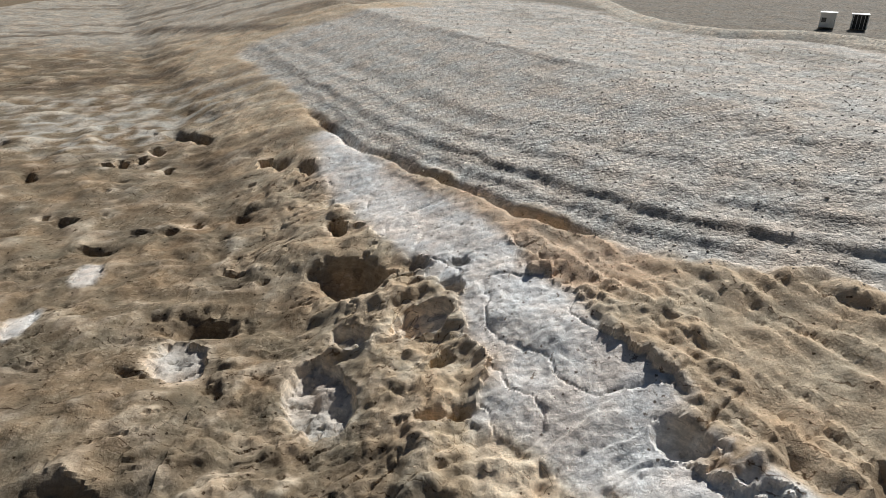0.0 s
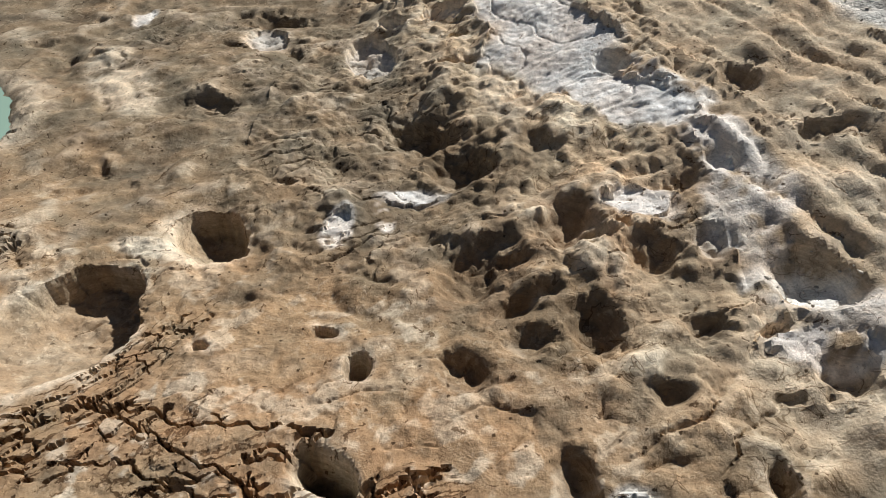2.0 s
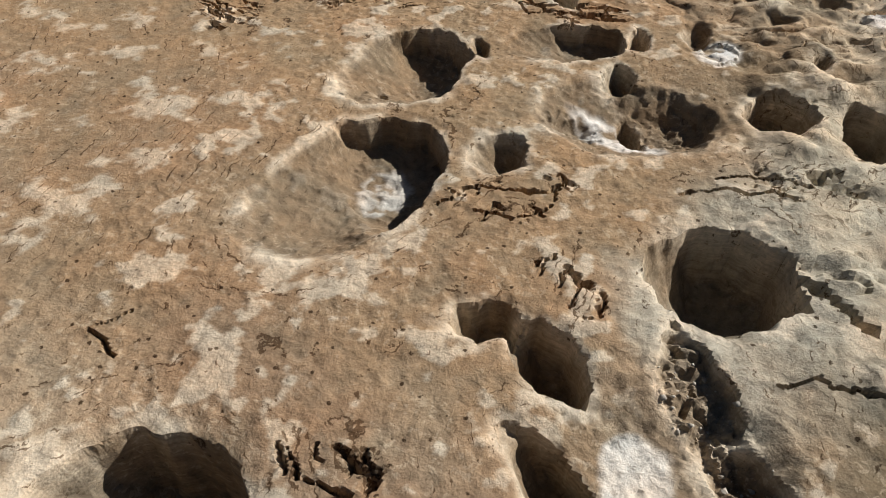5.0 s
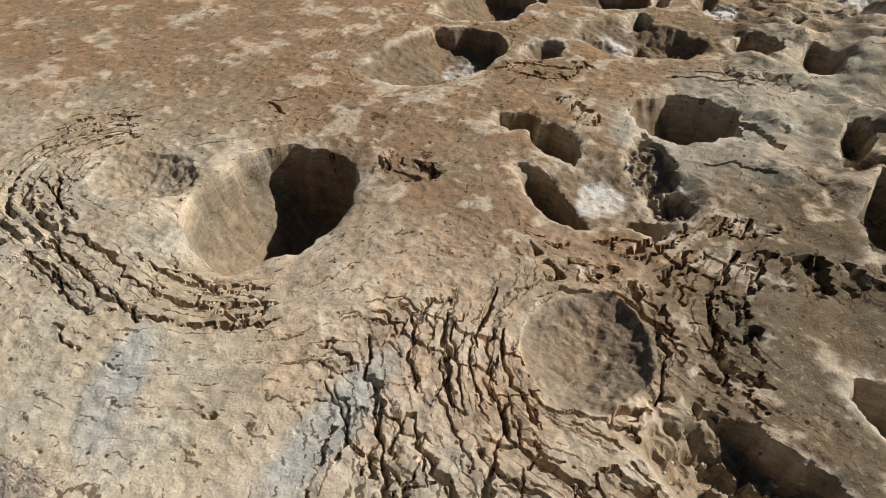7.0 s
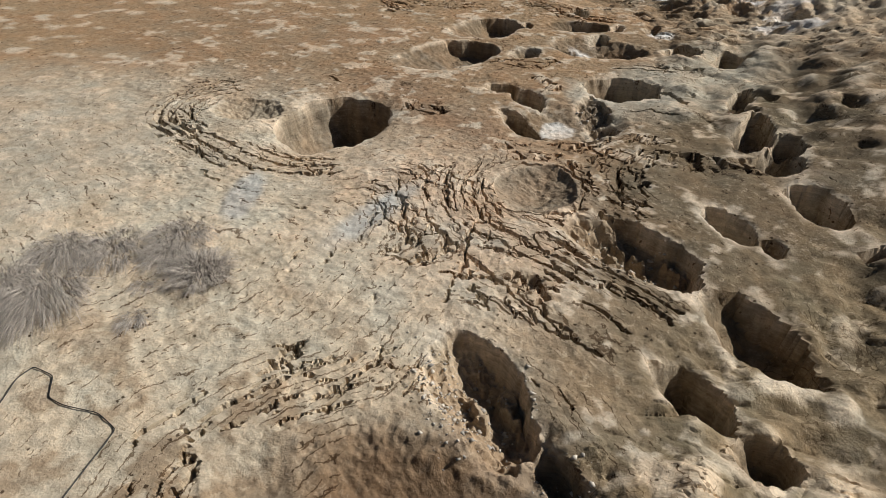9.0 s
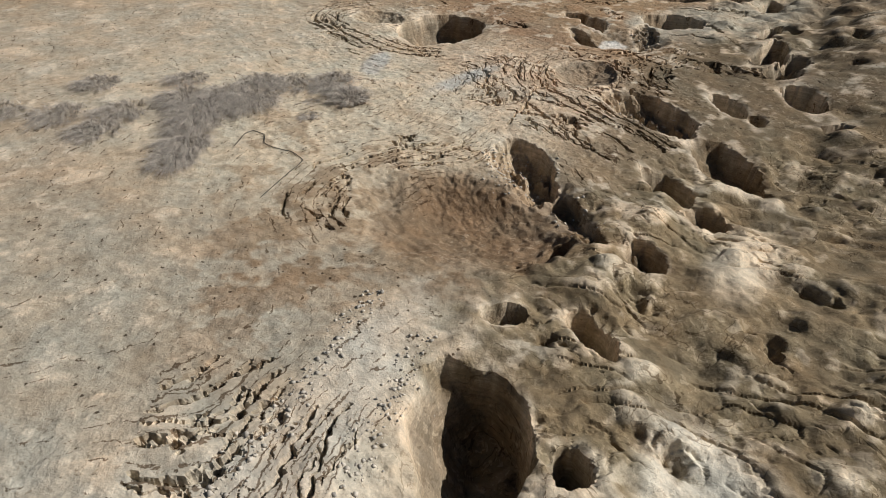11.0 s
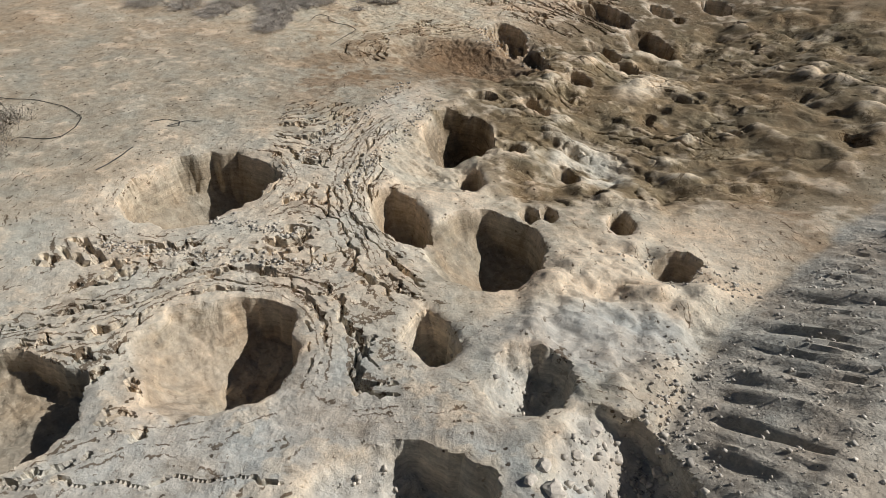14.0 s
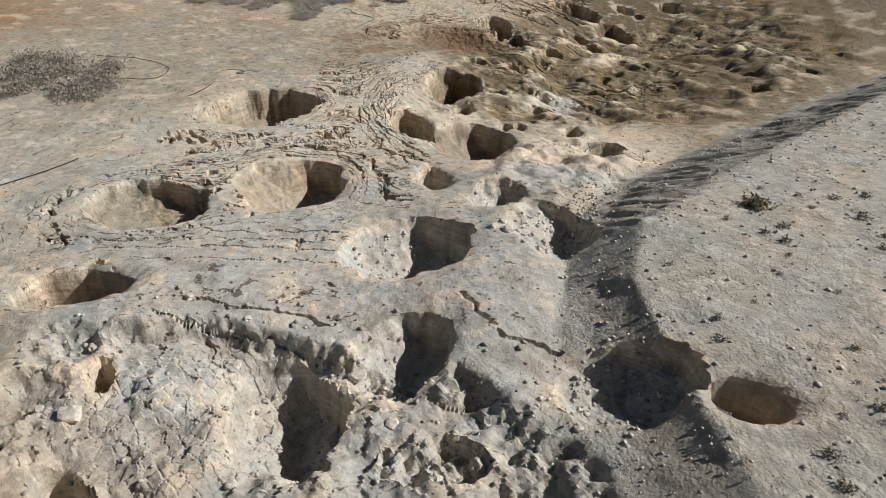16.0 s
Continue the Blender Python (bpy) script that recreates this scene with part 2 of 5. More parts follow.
def base_height(x, y):
    """The broad lie of the land before anything has sunk into it."""
    q, s = fan_axes(x, y)
    early = smooth(-75, -35, s)
    slope = 0.8 * early + 0.25 * np.clip(q, 0, 32) * early + 0.012 * np.clip(q - 32, 0, 200)
    share = scarp_share(x, y)
    z = -0.5 + slope * smooth(-7, 3, q)
    z -= 1.3 * smooth(5, -3, x) * np.maximum(smooth(-7, 5, y) * smooth(-28, -16, x), smooth(2, 12, y)) * smooth(0, -8, q) + 0.6 * bump(x, y, 21, -67, 9, 9)
    z -= 2.0 * bump(x, y, 43, -65, 9, 12) * smooth(0.2, -0.8, share) + 2.2 * bump(x, y, 34, -46, 9, 12)
    z += 1.3 * bump(x, y, 57, -106, 9, 8) + 0.9 * bump(x, y, 59, -88, 7, 7) + 1.4 * bump(x, y, 65, -94, 6, 5.5) + 1.1 * bump(x, y, 69, -101, 5, 5)
    z -= 1.3 * smooth(1.25, 0.85, np.hypot((x + 38.5) / 9, (y - 16.5) / 7.5))
    z += (2.5 + 0.2 * np.clip(share - 1, 0, 10) - z) * np.clip(share, 0, 1) * (1 - early)
    return z


# ---- the sheet's points: square patches, finer along the valley that the camera crosses ----
PATCH, STEP, UNIT = 6.4, 0.05, 128
VALLEY = [(-1, 24), (-1, 6), (-2, -12), (2, -32), (14, -52), (28, -66), (42, -83), (54, -95), (64, -104)]


def off_valley(x, y):
    best = np.full(np.shape(x), 1e9)
    for (ax, ay), (bx, by) in zip(VALLEY, VALLEY[1:]):
        u = np.clip(((x - ax) * (bx - ax) + (y - ay) * (by - ay)) / ((bx - ax) ** 2 + (by - ay) ** 2), 0, 1)
        best = np.minimum(best, np.hypot(x - ax - u * (bx - ax), y - ay - u * (by - ay)))
    return best


TX, TY = np.meshgrid(np.arange(-25, 30), np.arange(-22, 52), indexing="ij")
far = off_valley((TX + 0.5) * PATCH, (TY + 0.5) * PATCH)
broken_up = np.min([np.hypot((TX + 0.5) * PATCH - x, (TY + 0.5) * PATCH - y) - r for x, y, r in ((13, -47, 7.5), (-5, -49, 6), (-9, -7, 5.5), (24, -59, 5), (36, -85, 7.5), (42, -93, 6.5), (60, -103, 6))], 0)
wide_out = np.min([np.hypot((TX + 0.5) * PATCH - x, (TY + 0.5) * PATCH - y) - r for x, y, r in ((-13, -47, 7), (-22, -12, 9), (-18, 0, 6), (44, -62, 8), (37, -54, 7))], 0)
SIDE = np.select([broken_up < 0, (far < 14) | (wide_out < 0), far < 34, far < 70, far < 130], [128, 64, 32, 16, 8], 4)
WIDE = 200000
keys, quads, spans = [], [], []
for i in range(TX.shape[0]):
    for j in range(TX.shape[1]):
        n = SIDE[i, j]
        k = UNIT // n
        gx = TX[i, j] * UNIT + k * np.arange(n + 1) + 50000
        gy = TY[i, j] * UNIT + k * np.arange(n + 1) + 50000
        g = gx[:, None] * WIDE + gy[None, :]
        keys.append(g.ravel())
        spans.append(np.full(g.size, k * STEP))
        quads.append(np.stack([g[:-1, :-1], g[1:, :-1], g[1:, 1:], g[:-1, 1:]], -1).reshape(-1, 4))
key, first = np.unique(np.concatenate(keys), return_index=True)
SPAN = np.concatenate(spans)[first]
quad = np.searchsorted(key, np.concatenate(quads))
X, Y = (key // WIDE - 50000) * STEP, (key % WIDE - 50000) * STEP
COUNT = len(X)

# ---- sediment: what the sheet is made of ----
BROWN, RED, CREAM, PALE = (0.365, 0.252, 0.149), (0.415, 0.250, 0.141), (0.465, 0.43, 0.352), (0.72, 0.62, 0.485)
MUD, SALT, GRAVEL, SHADED_SOIL = (0.225, 0.18, 0.122), (0.76, 0.73, 0.685), (0.64, 0.60, 0.54), (0.19, 0.15, 0.104)
STREAK = (0.84, 0.815, 0.78)
ASH, TAN = (0.525, 0.51, 0.465), (0.385, 0.305, 0.213)
Q, S = fan_axes(X, Y)
BANK = scarp_share(X, Y)
N0, N1 = fbm(X / 26, Y / 26, 4, 7), fbm(X / 9, Y / 9, 4, 11)
# finer swings die out where the sheet's points stand wide apart
N2 = fbm(X / 2.6, Y / 2.6, 2, 23) + smooth(0.5, 0.15, SPAN) * (0.25 * wave(X / 0.63 + 14.2, Y / 0.63 - 7.4, 25) + 0.125 * wave(X / 0.31 + 21.3, Y / 0.31 - 11.1, 26))
N3 = smooth(0.45, 0.12, SPAN) * fbm(X / 0.9, Y / 0.9, 3, 31)
colour = np.empty((COUNT, 3))
colour[:] = BROWN
stony = np.zeros(COUNT)


def lay(weight, tone):
    """Lays a sediment of that tone over the sheet, by weight 0 to 1."""
    w = np.clip(weight, 0, 1)[:, None]
    colour[:] = colour * (1 - w) + np.array(tone) * w


def blob(cx, cy, ax, ay, bx, by, soft=0.35, rough=0.35):
    """1 inside an ellipse given by its middle and two half-axes, 0 outside, with a ragged edge."""
    det = ax * by - ay * bx
    u = ((X - cx) * by - (Y - cy) * bx) / det
    v = (ax * (Y - cy) - ay * (X - cx)) / det
    r = np.hypot(u, v) + rough * (0.6 * N1 + 0.5 * N2 + 0.3 * N3) * 0.6
    return smooth(1 + soft, 1 - soft, r)


def crust(*ellipse):
    """A patch with a frayed edge and worn-through places."""
    return blob(*ellipse, 0.25, 0.75) * smooth(-0.9, -0.2, N2 + 0.6 * N3)


def strip(points, half, soft=0.5):
    """1 on a winding strip through the points, 0 off it."""
    best = np.full(COUNT, 1e9)
    for (ax, ay), (bx, by) in zip(points, points[1:]):
        u = np.clip(((X - ax) * (bx - ax) + (Y - ay) * (by - ay)) / ((bx - ax) ** 2 + (by - ay) ** 2), 0, 1)
        best = np.minimum(best, np.hypot(X - ax - u * (bx - ax), Y - ay - u * (by - ay)))
    return smooth(half * (1 + soft), half * (1 - soft), best + 0.3 * half * N1)


Z = base_height(X, Y)
TRACK = [(30, 173), (32.4, 146), (31.2, 117.5), (33.1, 102), (39.5, 93), (47.5, 92.5), (52, 87), (55, 78)]
FOOT = np.interp(S, [1, 12, 21, 46, 95], [18.5, 13.8, 11.9, 7.6, 7.1])
fan = smooth(-0.8, 0.8, Q - FOOT - 1.0 * N1 - 0.4 * N2) * smooth(-45, -25, S) * np.maximum(smooth(116, 108, S + 3 * N1), smooth(40, 55, Q))
bank = smooth(-0.06, 0.06, BANK + 0.08 * N2) * smooth(-35, -60, S)
gravel = np.clip(fan + bank, 0, 1)
early = smooth(-12, 8, Y + 0.25 * X + 4 * N1)
wet = blob(41, -52, 13, 6, -4, 23, 0.2)
lumpy = np.clip(wet + blob(10, 10, 9, -4, -8, 26) + blob(18, -8, 10, 3, -6, 22) + 0.6 * early, 0, 1) * smooth(0, -0.7, BANK) * (1 - fan)

lay(smooth(-4, 12, Y + 0.25 * X + 4 * N1) * (0.85 + 0.3 * N1), (0.230, 0.190, 0.134))
lay(early * smooth(0.1, 0.8, N2 + 0.5 * N1) * 0.5, TAN)
lay(early * smooth(0.25, 0.7, -N2 - 0.3 * N1 - 0.4 * N3) * 0.5, (0.14, 0.115, 0.08))
lay(early * smooth(0.2, 0.7, fbm(X / 7, Y / 3, 3, 17)) * 0.5, (0.13, 0.11, 0.085))
lay(blob(16, -10, 10, 2, -10, 26) * 0.35, MUD)
lay(smooth(-7, 0, Q + 2 * N1) * smooth(-45, -20, S) * 0.9, (0.60, 0.485, 0.345))
lay(smooth(-0.1, 0.7, N1 + 0.3 * N2) * 0.4 * (1 - early), RED)
lay(blob(12, -46, 9, 4, -7, 8, 0.5) * 0.75, (0.52, 0.385, 0.265))
lay(blob(-6, -52, 16, 8, -8, 8, 0.5), (0.55, 0.465, 0.345))
lay(blob(10, -62, 14, 9, -9, 9, 0.5), (0.55, 0.465, 0.345))
lay(blob(13, -50, 7, 5, -6, 7, 0.5) * 0.7, (0.60, 0.475, 0.35))
lay(strip([(-3.9, -36.4), (3.3, -38.3), (7.7, -38.9)], 2.6, 0.8) * smooth(-0.8, 0.1, N1 + 0.5 * N2) * 0.85, (0.31, 0.205, 0.128))
lay(strip([(8.7, -46.7), (13.5, -49.4), (15.7, -54.2)], 2.8, 0.8) * 0.8, (0.62, 0.495, 0.37))
lay(blob(18, -64, 9, 5, -4, 4, 0.5) * smooth(-0.5, 0.3, N1 + 0.5 * N2) * 0.7, (0.33, 0.255, 0.175))
lay(blob(-10, -72, 18, 10, -12, 20, 0.4) * 0.8, (0.50, 0.44, 0.345))
lay(blob(22, -106, 20, 8, -8, 12, 0.4), CREAM)
lay(blob(9, -63, 13, 8, -8, 8, 0.5) * 0.75, (0.64, 0.565, 0.435))
lay(blob(27, -53, 4, 4, -4, 10, 0.5) * 0.7, (0.225, 0.175, 0.115))
lay(blob(17, -14, 8, 3, -6, 13, 0.5) * 0.6, (0.22, 0.175, 0.12))
lay(blob(50, -28, 12, 2, -6, 16, 0.4) * 0.85, (0.27, 0.22, 0.155))
lay(blob(58, -58, 7, 2, -6, 16, 0.4) * 0.8, (0.30, 0.26, 0.19))
lay(blob(26, -86, 20, 18, -12, 9, 0.4), (0.43, 0.385, 0.305))
lay(blob(52, -96, 14, 14, -12, 10, 0.4), (0.485, 0.46, 0.395))
lay(blob(40, -87, 8, 8, -7, 8, 0.5) * 0.9, (0.64, 0.58, 0.48))
lay(blob(52, -78, 8, -6, 4, 8, 0.5), CREAM)
lay(blob(-14, -36, 24, 4, -6, 12, 0.45) * 0.35, (0.285, 0.20, 0.13))
lay(blob(25, -31, 10, 3, -7, 20, 0.4) * 0.9, (0.175, 0.14, 0.092))
lay(np.clip(wet * 1.2, 0, 1), (0.235, 0.185, 0.118))
lay(wet * smooth(-0.2, 0.6, N1) * 0.5, (0.17, 0.145, 0.095))
lay(blob(8.5, 9, 5, -2, 2, 12, 0.5) * smooth(-0.5, 0.3, N1) * 0.6, (0.52, 0.38, 0.26))
lay(blob(15.5, 4, 4, -1, 0.5, 9, 0.5) * smooth(-0.6, 0.2, N1 + 0.5 * N2) * 0.75, (0.70, 0.61, 0.49))
lay(blob(60, -98, 12, 4, -5, 10, 0.4) * 0.85, ASH)
lay(blob(14, -20, 4, -3, 3, 10, 0.5) * 0.8, CREAM)
lay(smooth(4.0, 1.0, np.abs(Q - FOOT + 3.5 + 1.5 * N1)) * smooth(6, 14, S) * smooth(50, 36, S) * 0.85, (0.64, 0.49, 0.36))
lay(smooth(130, 170, Y + 10 * N1) * 0.6, ASH)
lay(blob(-50, 88, 26, 6, -4, 16, 0.4) * smooth(-0.2, 0.4, N2) * 0.7, ASH)
lay(early * smooth(0.15, 0.5, wave(Y / 5 + 0.4 * N0, X / 50, 19)) * smooth(40, 70, Y) * 0.6, (0.15, 0.115, 0.08))
lay(strip([(-71.1, 105.5), (-60.2, 110.8), (-50.0, 119.0)], 3.2) * 0.85, (0.12, 0.092, 0.065))
lay(strip([(-109.7, 168.2), (-80.8, 179.0), (-33.4, 135.3)], 2.4) * 0.8, (0.13, 0.105, 0.08))
lay(strip([(-47, 84), (-40, 78)], 7.0, 0.8) * smooth(-0.3, 0.3, N2 + 0.5 * N1) * 0.7, ASH)
lay(smooth(0.22, 0.0, np.abs(np.hypot((X + 38.5) / 9, (Y - 16.5) / 7.5) - 1.15 + 0.1 * N1)) * 0.7, PALE)
lay(blob(1.5, 26, 5, -2, -2, 7, 0.5) * smooth(-0.2, 0.4, N2 + 0.4 * N3) * 0.7, PALE)
white_hills = blob(54.5, -80.5, 3.2, 2.5, -3.0, 6.0, 0.4)
lay(white_hills * smooth(-0.6, 0.2, N2) * 0.7, (0.68, 0.63, 0.54))
# pale bloom where the mud has dried, dark where it is damp
bloom = smooth(0.34, 0.62, N2 + 0.7 * N3 + 0.25 * N1)
lay(bloom * (0.62 - 0.42 * early) * (1 - 0.4 * wet) * (1 - gravel), PALE)
lay(smooth(0.3, 0.9, -N2 - 0.4 * N3) * 0.35 * (1 - 0.6 * wet) * (1 - gravel), MUD)
# patches of salt crust, bloom and clay
lay(blob(-0.8, 42.3, 4.5, -2.2, -3.9, 9.4, 0.25, 0.45), STREAK)
lay(blob(4.6, 30.6, 3.2, -0.5, -1.2, 5.4, 0.25, 0.45), STREAK)
lay(blob(6.9, 25.3, 3.6, -1.7, -1.3, 3.8, 0.25, 0.45), STREAK)
lay(blob(7.0, 21.3, 2.7, -0.2, -0.9, 2.8, 0.25, 0.45), STREAK)
lay(blob(10.0, 16.6, 2.9, -1.0, -1.1, 2.9, 0.25, 0.45), STREAK)
lay(blob(5.7, 23.8, 3.7, -0.2, -0.6, 4.7, 0.25, 0.45), STREAK)
lay(crust(13.4, 6.3, 1.5, -0.7, -0.1, 2.5), STREAK)
lay(crust(9.6, 7.9, 1.9, -0.5, 0.0, 1.3), STREAK)
lay(crust(13.3, 12.0, 0.7, -0.3, 0.1, 0.8), STREAK)
lay(blob(3.3, 20.1, 1.9, -1.1, -0.3, 3.0, .35), PALE)
lay(crust(14.8, -1.0, 1.9, -0.4, -0.1, 1.0), STREAK)
lay(blob(-25.5, 41.5, 0.9, 0.7, -0.7, 1.6, 0.25, 0.45), SALT)
lay(blob(-26.4, 35.0, 0.8, 0.8, -0.4, 1.6, 0.25, 0.45), SALT)
lay(crust(-24.1, 24.0, 2.9, -1.2, -2.8, 4.9) * 0.8, PALE)
lay(blob(-13.9, 5.6, 2.5, -0.1, -1.3, 1.0, .2), PALE)
lay(crust(-2.3, 10.6, 1.9, -0.1, -0.0, 0.6), SALT)
lay(crust(-3.4, 8.5, 0.5, -0.0, -0.3, 1.3), SALT)
lay(crust(-5.7, 7.5, 0.8, 0.6, -0.2, 1.5), SALT)
lay(crust(4.0, -17.1, 2.2, -0.2, -1.0, 1.2), SALT)
lay(blob(-4.3, -25.6, 1.0, 0.9, -0.6, 1.3, 0.15, 0.9) * smooth(-0.5, 0.1, N2 + 0.8 * N3), (0.62, 0.58, 0.52))
lay(crust(6.5, -8.1, 1.0, 0.5, -0.2, 1.2), SALT)
lay(blob(10.6, -33.2, 1.1, 0.5, -0.4, 1.2, 0.15, 0.6), (0.68, 0.64, 0.58))
lay(blob(14.0, -18.0, 2.2, 1.3, -0.5, 5.6, .5), CREAM)
lay(blob(10.4, -27.8, 2.3, 0.2, -2.2, 2.3, .5), CREAM)
lay(blob(3.3, -55.0, 0.2, 1.2, -1.9, 1.8, .3), ASH)
lay(blob(10.2, -51.0, 0.2, 3.1, -1.0, 2.4, .5), ASH)
lay(blob(21.9, -72.9, 1.0, 4.9, -6.3, 4.9, .6) * smooth(-0.35, 0.25, N2 + 0.6 * N3) * 0.85, (0.25, 0.172, 0.105))
lay(blob(25.3, -65.8, 1.6, 3.2, -4.1, 3.2, .4) * smooth(-0.75, 0.0, N1 + 0.7 * N2 + 0.6 * N3), (0.225, 0.155, 0.095))
lay(blob(32.0, -77.8, 1.3, 1.2, -3.8, 7.1, .25), (0.56, 0.51, 0.425))
lay(blob(39.2, -78.5, 2.1, 2.3, -3.9, 1.9, .4), PALE)
lay(crust(42.2, -68.2, 1.6, 2.0, -2.6, 2.2), (0.64, 0.59, 0.50))
lay(blob(17.5, -66.5, 9, 5, -7, 7, 0.4) * smooth(0.0, 0.35, N2 + 0.5 * N3 + 0.4 * N1) * 0.75, (0.33, 0.25, 0.165))
lay(blob(12.0, 5.0, 3.5, 2.2, 3.2, 8.7, .5), TAN)
lay(blob(35.8, -53.8, 0.8, 2.1, -1.5, 3.1, .5), PALE)
lay(blob(53.0, -76.1, 3.3, 5.5, -2.8, 5.8, .5), PALE)
lay(blob(54.8, -82.6, 2.5, 3.3, -1.6, 1.7, .5), ASH)

lay(strip([(-11, 66), (-9, 57.6), (-6.9, 51.9), (-3.7, 47.5)], 2.6) * 0.9, STREAK)
lay(fan, GRAVEL)
lay(bank, (0.515, 0.482, 0.415))
lay(bank * smooth(1.08, 0.92, BANK + 0.1 * N2) * 0.2, (0.30, 0.285, 0.265))
lay(fan * smooth(0.1, 0.8, np.abs(wave(Q / 4.5 + 0.5 * N0, S / 70, 77))) * 0.35, ASH)
track = strip(TRACK, 1.9)
below = strip([(x - 1.0, y - 2.6) for x, y in TRACK], 1.6)
lay(below * 0.5, (0.25, 0.235, 0.205))
lay(smooth(34, 60, Q + 6 * N1) * smooth(-0.1, 0.6, N1 + 0.6 * N2) * fan * 0.55, (0.33, 0.31, 0.265))
lay(smooth(64, 70, Q + 2 * N1) * fan * 0.9, (0.235, 0.21, 0.17))
lay(track, (0.66, 0.60, 0.50))
Z += 0.5 * track - 0.4 * below
stony[:] = np.clip(fan * (0.75 + 0.3 * N2) + bank * (0.3 + 0.25 * N2), 0, 1)
salt_tone = smooth(0.48, 0.56, colour[:, 2])

# ---- relief: hummocks, terraces, gullies ----
lumpy = lumpy * (1 - 0.9 * salt_tone) * (1 - 0.6 * smooth(1.0, 4.0, Q) * early)
flat = (1 - lumpy) * (1 - gravel)
Z += 0.10 * N1 + 0.055 * N2 + 0.03 * N3
Z += flat * (1 - 0.6 * smooth(-58, -74, Y)) * (0.05 * np.abs(fbm(X / 1.3, Y / 1.3, 2, 37)) + 0.038 * fbm(X / 0.42, Y / 0.42, 3, 39))
Z += early * (1 - fan) * 0.35 * fbm(X / 8, Y / 8, 3, 43)
along_, across_ = 0.8 * X + 0.6 * Y + 0.8 * N1, -0.6 * X + 0.8 * Y + 1.1 * N0
swell = 0.55 * fbm(X / 4.6, Y / 4.6, 2, 41) + 0.45 * np.abs(fbm(along_ / 3.2, across_ / 2.4, 2, 47)) + 0.10 * smooth(0.25, 0.1, SPAN) * np.abs(wave(along_ / 1.4 + 0.3 * N2, across_ / 1.0, 46)) - 0.05
Z += lumpy * ((1.0) * swell + 0.04 * fbm(X / 0.6, Y / 0.6, 3, 49))
lay(lumpy * (1 - gravel) * smooth(0.30, 0.55, swell + 0.12 * N2 + 0.08 * N3) * 0.75, PALE)
Z += white_hills * (0.5 * np.abs(fbm(along_ / 3.6, across_ / 2.8, 4, 59)) + 0.5 * fbm(X / 3.5, Y / 3.5, 2, 58))
crease = np.clip(lumpy + 0.6 * early, 0, 1) * (1 - gravel) * (1 - 0.8 * salt_tone) * smooth(0.45, 0.15, SPAN)
long_groove = smooth(0.12, 0.0, np.abs(wave(along_ / 3.4 + 0.25 * N2, across_ / 1.5, 44)))
short_groove = smooth(0.16, 0.0, np.abs(wave(X / 1.3 + 0.2 * N2, Y / 1.1, 45)))
Z -= crease * (smooth(-0.1, 0.5, N1 + 0.3 * wet) * 0.15 * long_groove + smooth(0.1, 0.6, N1 + 0.3 * wet) * (0.07 - 0.05 * early) * short_groove)
Z += early * (1 - gravel) * (1 - 0.8 * salt_tone) * smooth(0.3, 0.1, SPAN) * (0.20 * np.abs(fbm(X / 1.5, Y / 1.5, 3, 42)) + 0.26 * smooth(0.1, 0.6, wave(X / 2.4, Y / 2.0, 48)))
hx, hy, _, hollow_tag = cells(X / 2.9 + 0.4 * N2, Y / 2.9 + 0.4 * N1, 53)
Z -= np.clip(lumpy - 0.15, 0, 1) * (0.8 - 0.2 * wet) * (hollow_tag > 0.86) * smooth(0.40, 0.05, np.hypot(hx, hy * (0.6 + hollow_tag)) + 0.12 * N3) * (1 - gravel)
Z += fan * (0.12 * wave(Q / 4.5 + 0.5 * N0, S / 70, 61) + 0.07 * wave(Q / 1.8 + 0.5 * N1, S / 40, 63) + 0.05 * N3)
climb = Q - FOOT - 0.6 * wave(S / 7, S / 7 + 9, 62)
for rise, tall, dark in ((1.4, 0.30, 0.12), (3.4, 0.42, 0.5), (6.4, 0.22, 0.35), (10.0, 0.16, 0.2), (16.0, 0.12, 0.0), (24.0, 0.18, 0.25)):
    # each step's stripe puts slope shade and darker stones into the colour
    lay(fan * dark * smooth(1.5, 0.2, np.abs(climb + 0.5 * N1 - rise + 0.5)) * smooth(-0.6, 0.2, N2), (0.33, 0.305, 0.265))
    Z += fan * tall * (smooth(rise - 0.4, rise + 0.5, climb + 0.4 * N1) - smooth(rise - 5.0, rise + 5.0, climb))
rills = (1 - 0.85 * salt_tone) * smooth(0.2, 1, early) * smooth(1.0, 4.0, Q) * (1 - fan) * smooth(26, 14, S)
Z += rills * (0.45 * np.abs(wave(Q / 1.5 + 0.35 * N1, S / 9, 65)) + 0.2 * np.abs(wave(Q / 0.8, S / 4 + 0.3 * N2, 66)))
Z -= 0.8 * np.exp(-((Q - FOOT + 0.5 + 0.7 * wave(S / 6, S / 6, 69)) / 0.5) ** 2) * smooth(12, 18, S) * smooth(70, 50, S)
streak = salt_tone * early * (1 - fan)
Z += streak * (0.025 * np.abs(wave(S / 1.4 + 0.4 * N2, Q / 3.5, 67)) - 0.10 * smooth(0.05, 0.0, np.abs(wave(Q / 4.0 + 0.15 * N2, S / 7, 68))) + 0.10 * smooth(-0.1, 0.1, wave(S / 1.3 + 0.3 * N2, Q / 3.0, 70)) * smooth(30, 18, Y))
gully = smooth(0.0, 0.35, BANK) * smooth(1.15, 0.9, BANK) * smooth(-35, -60, S) * smooth(-88, -83, Y)
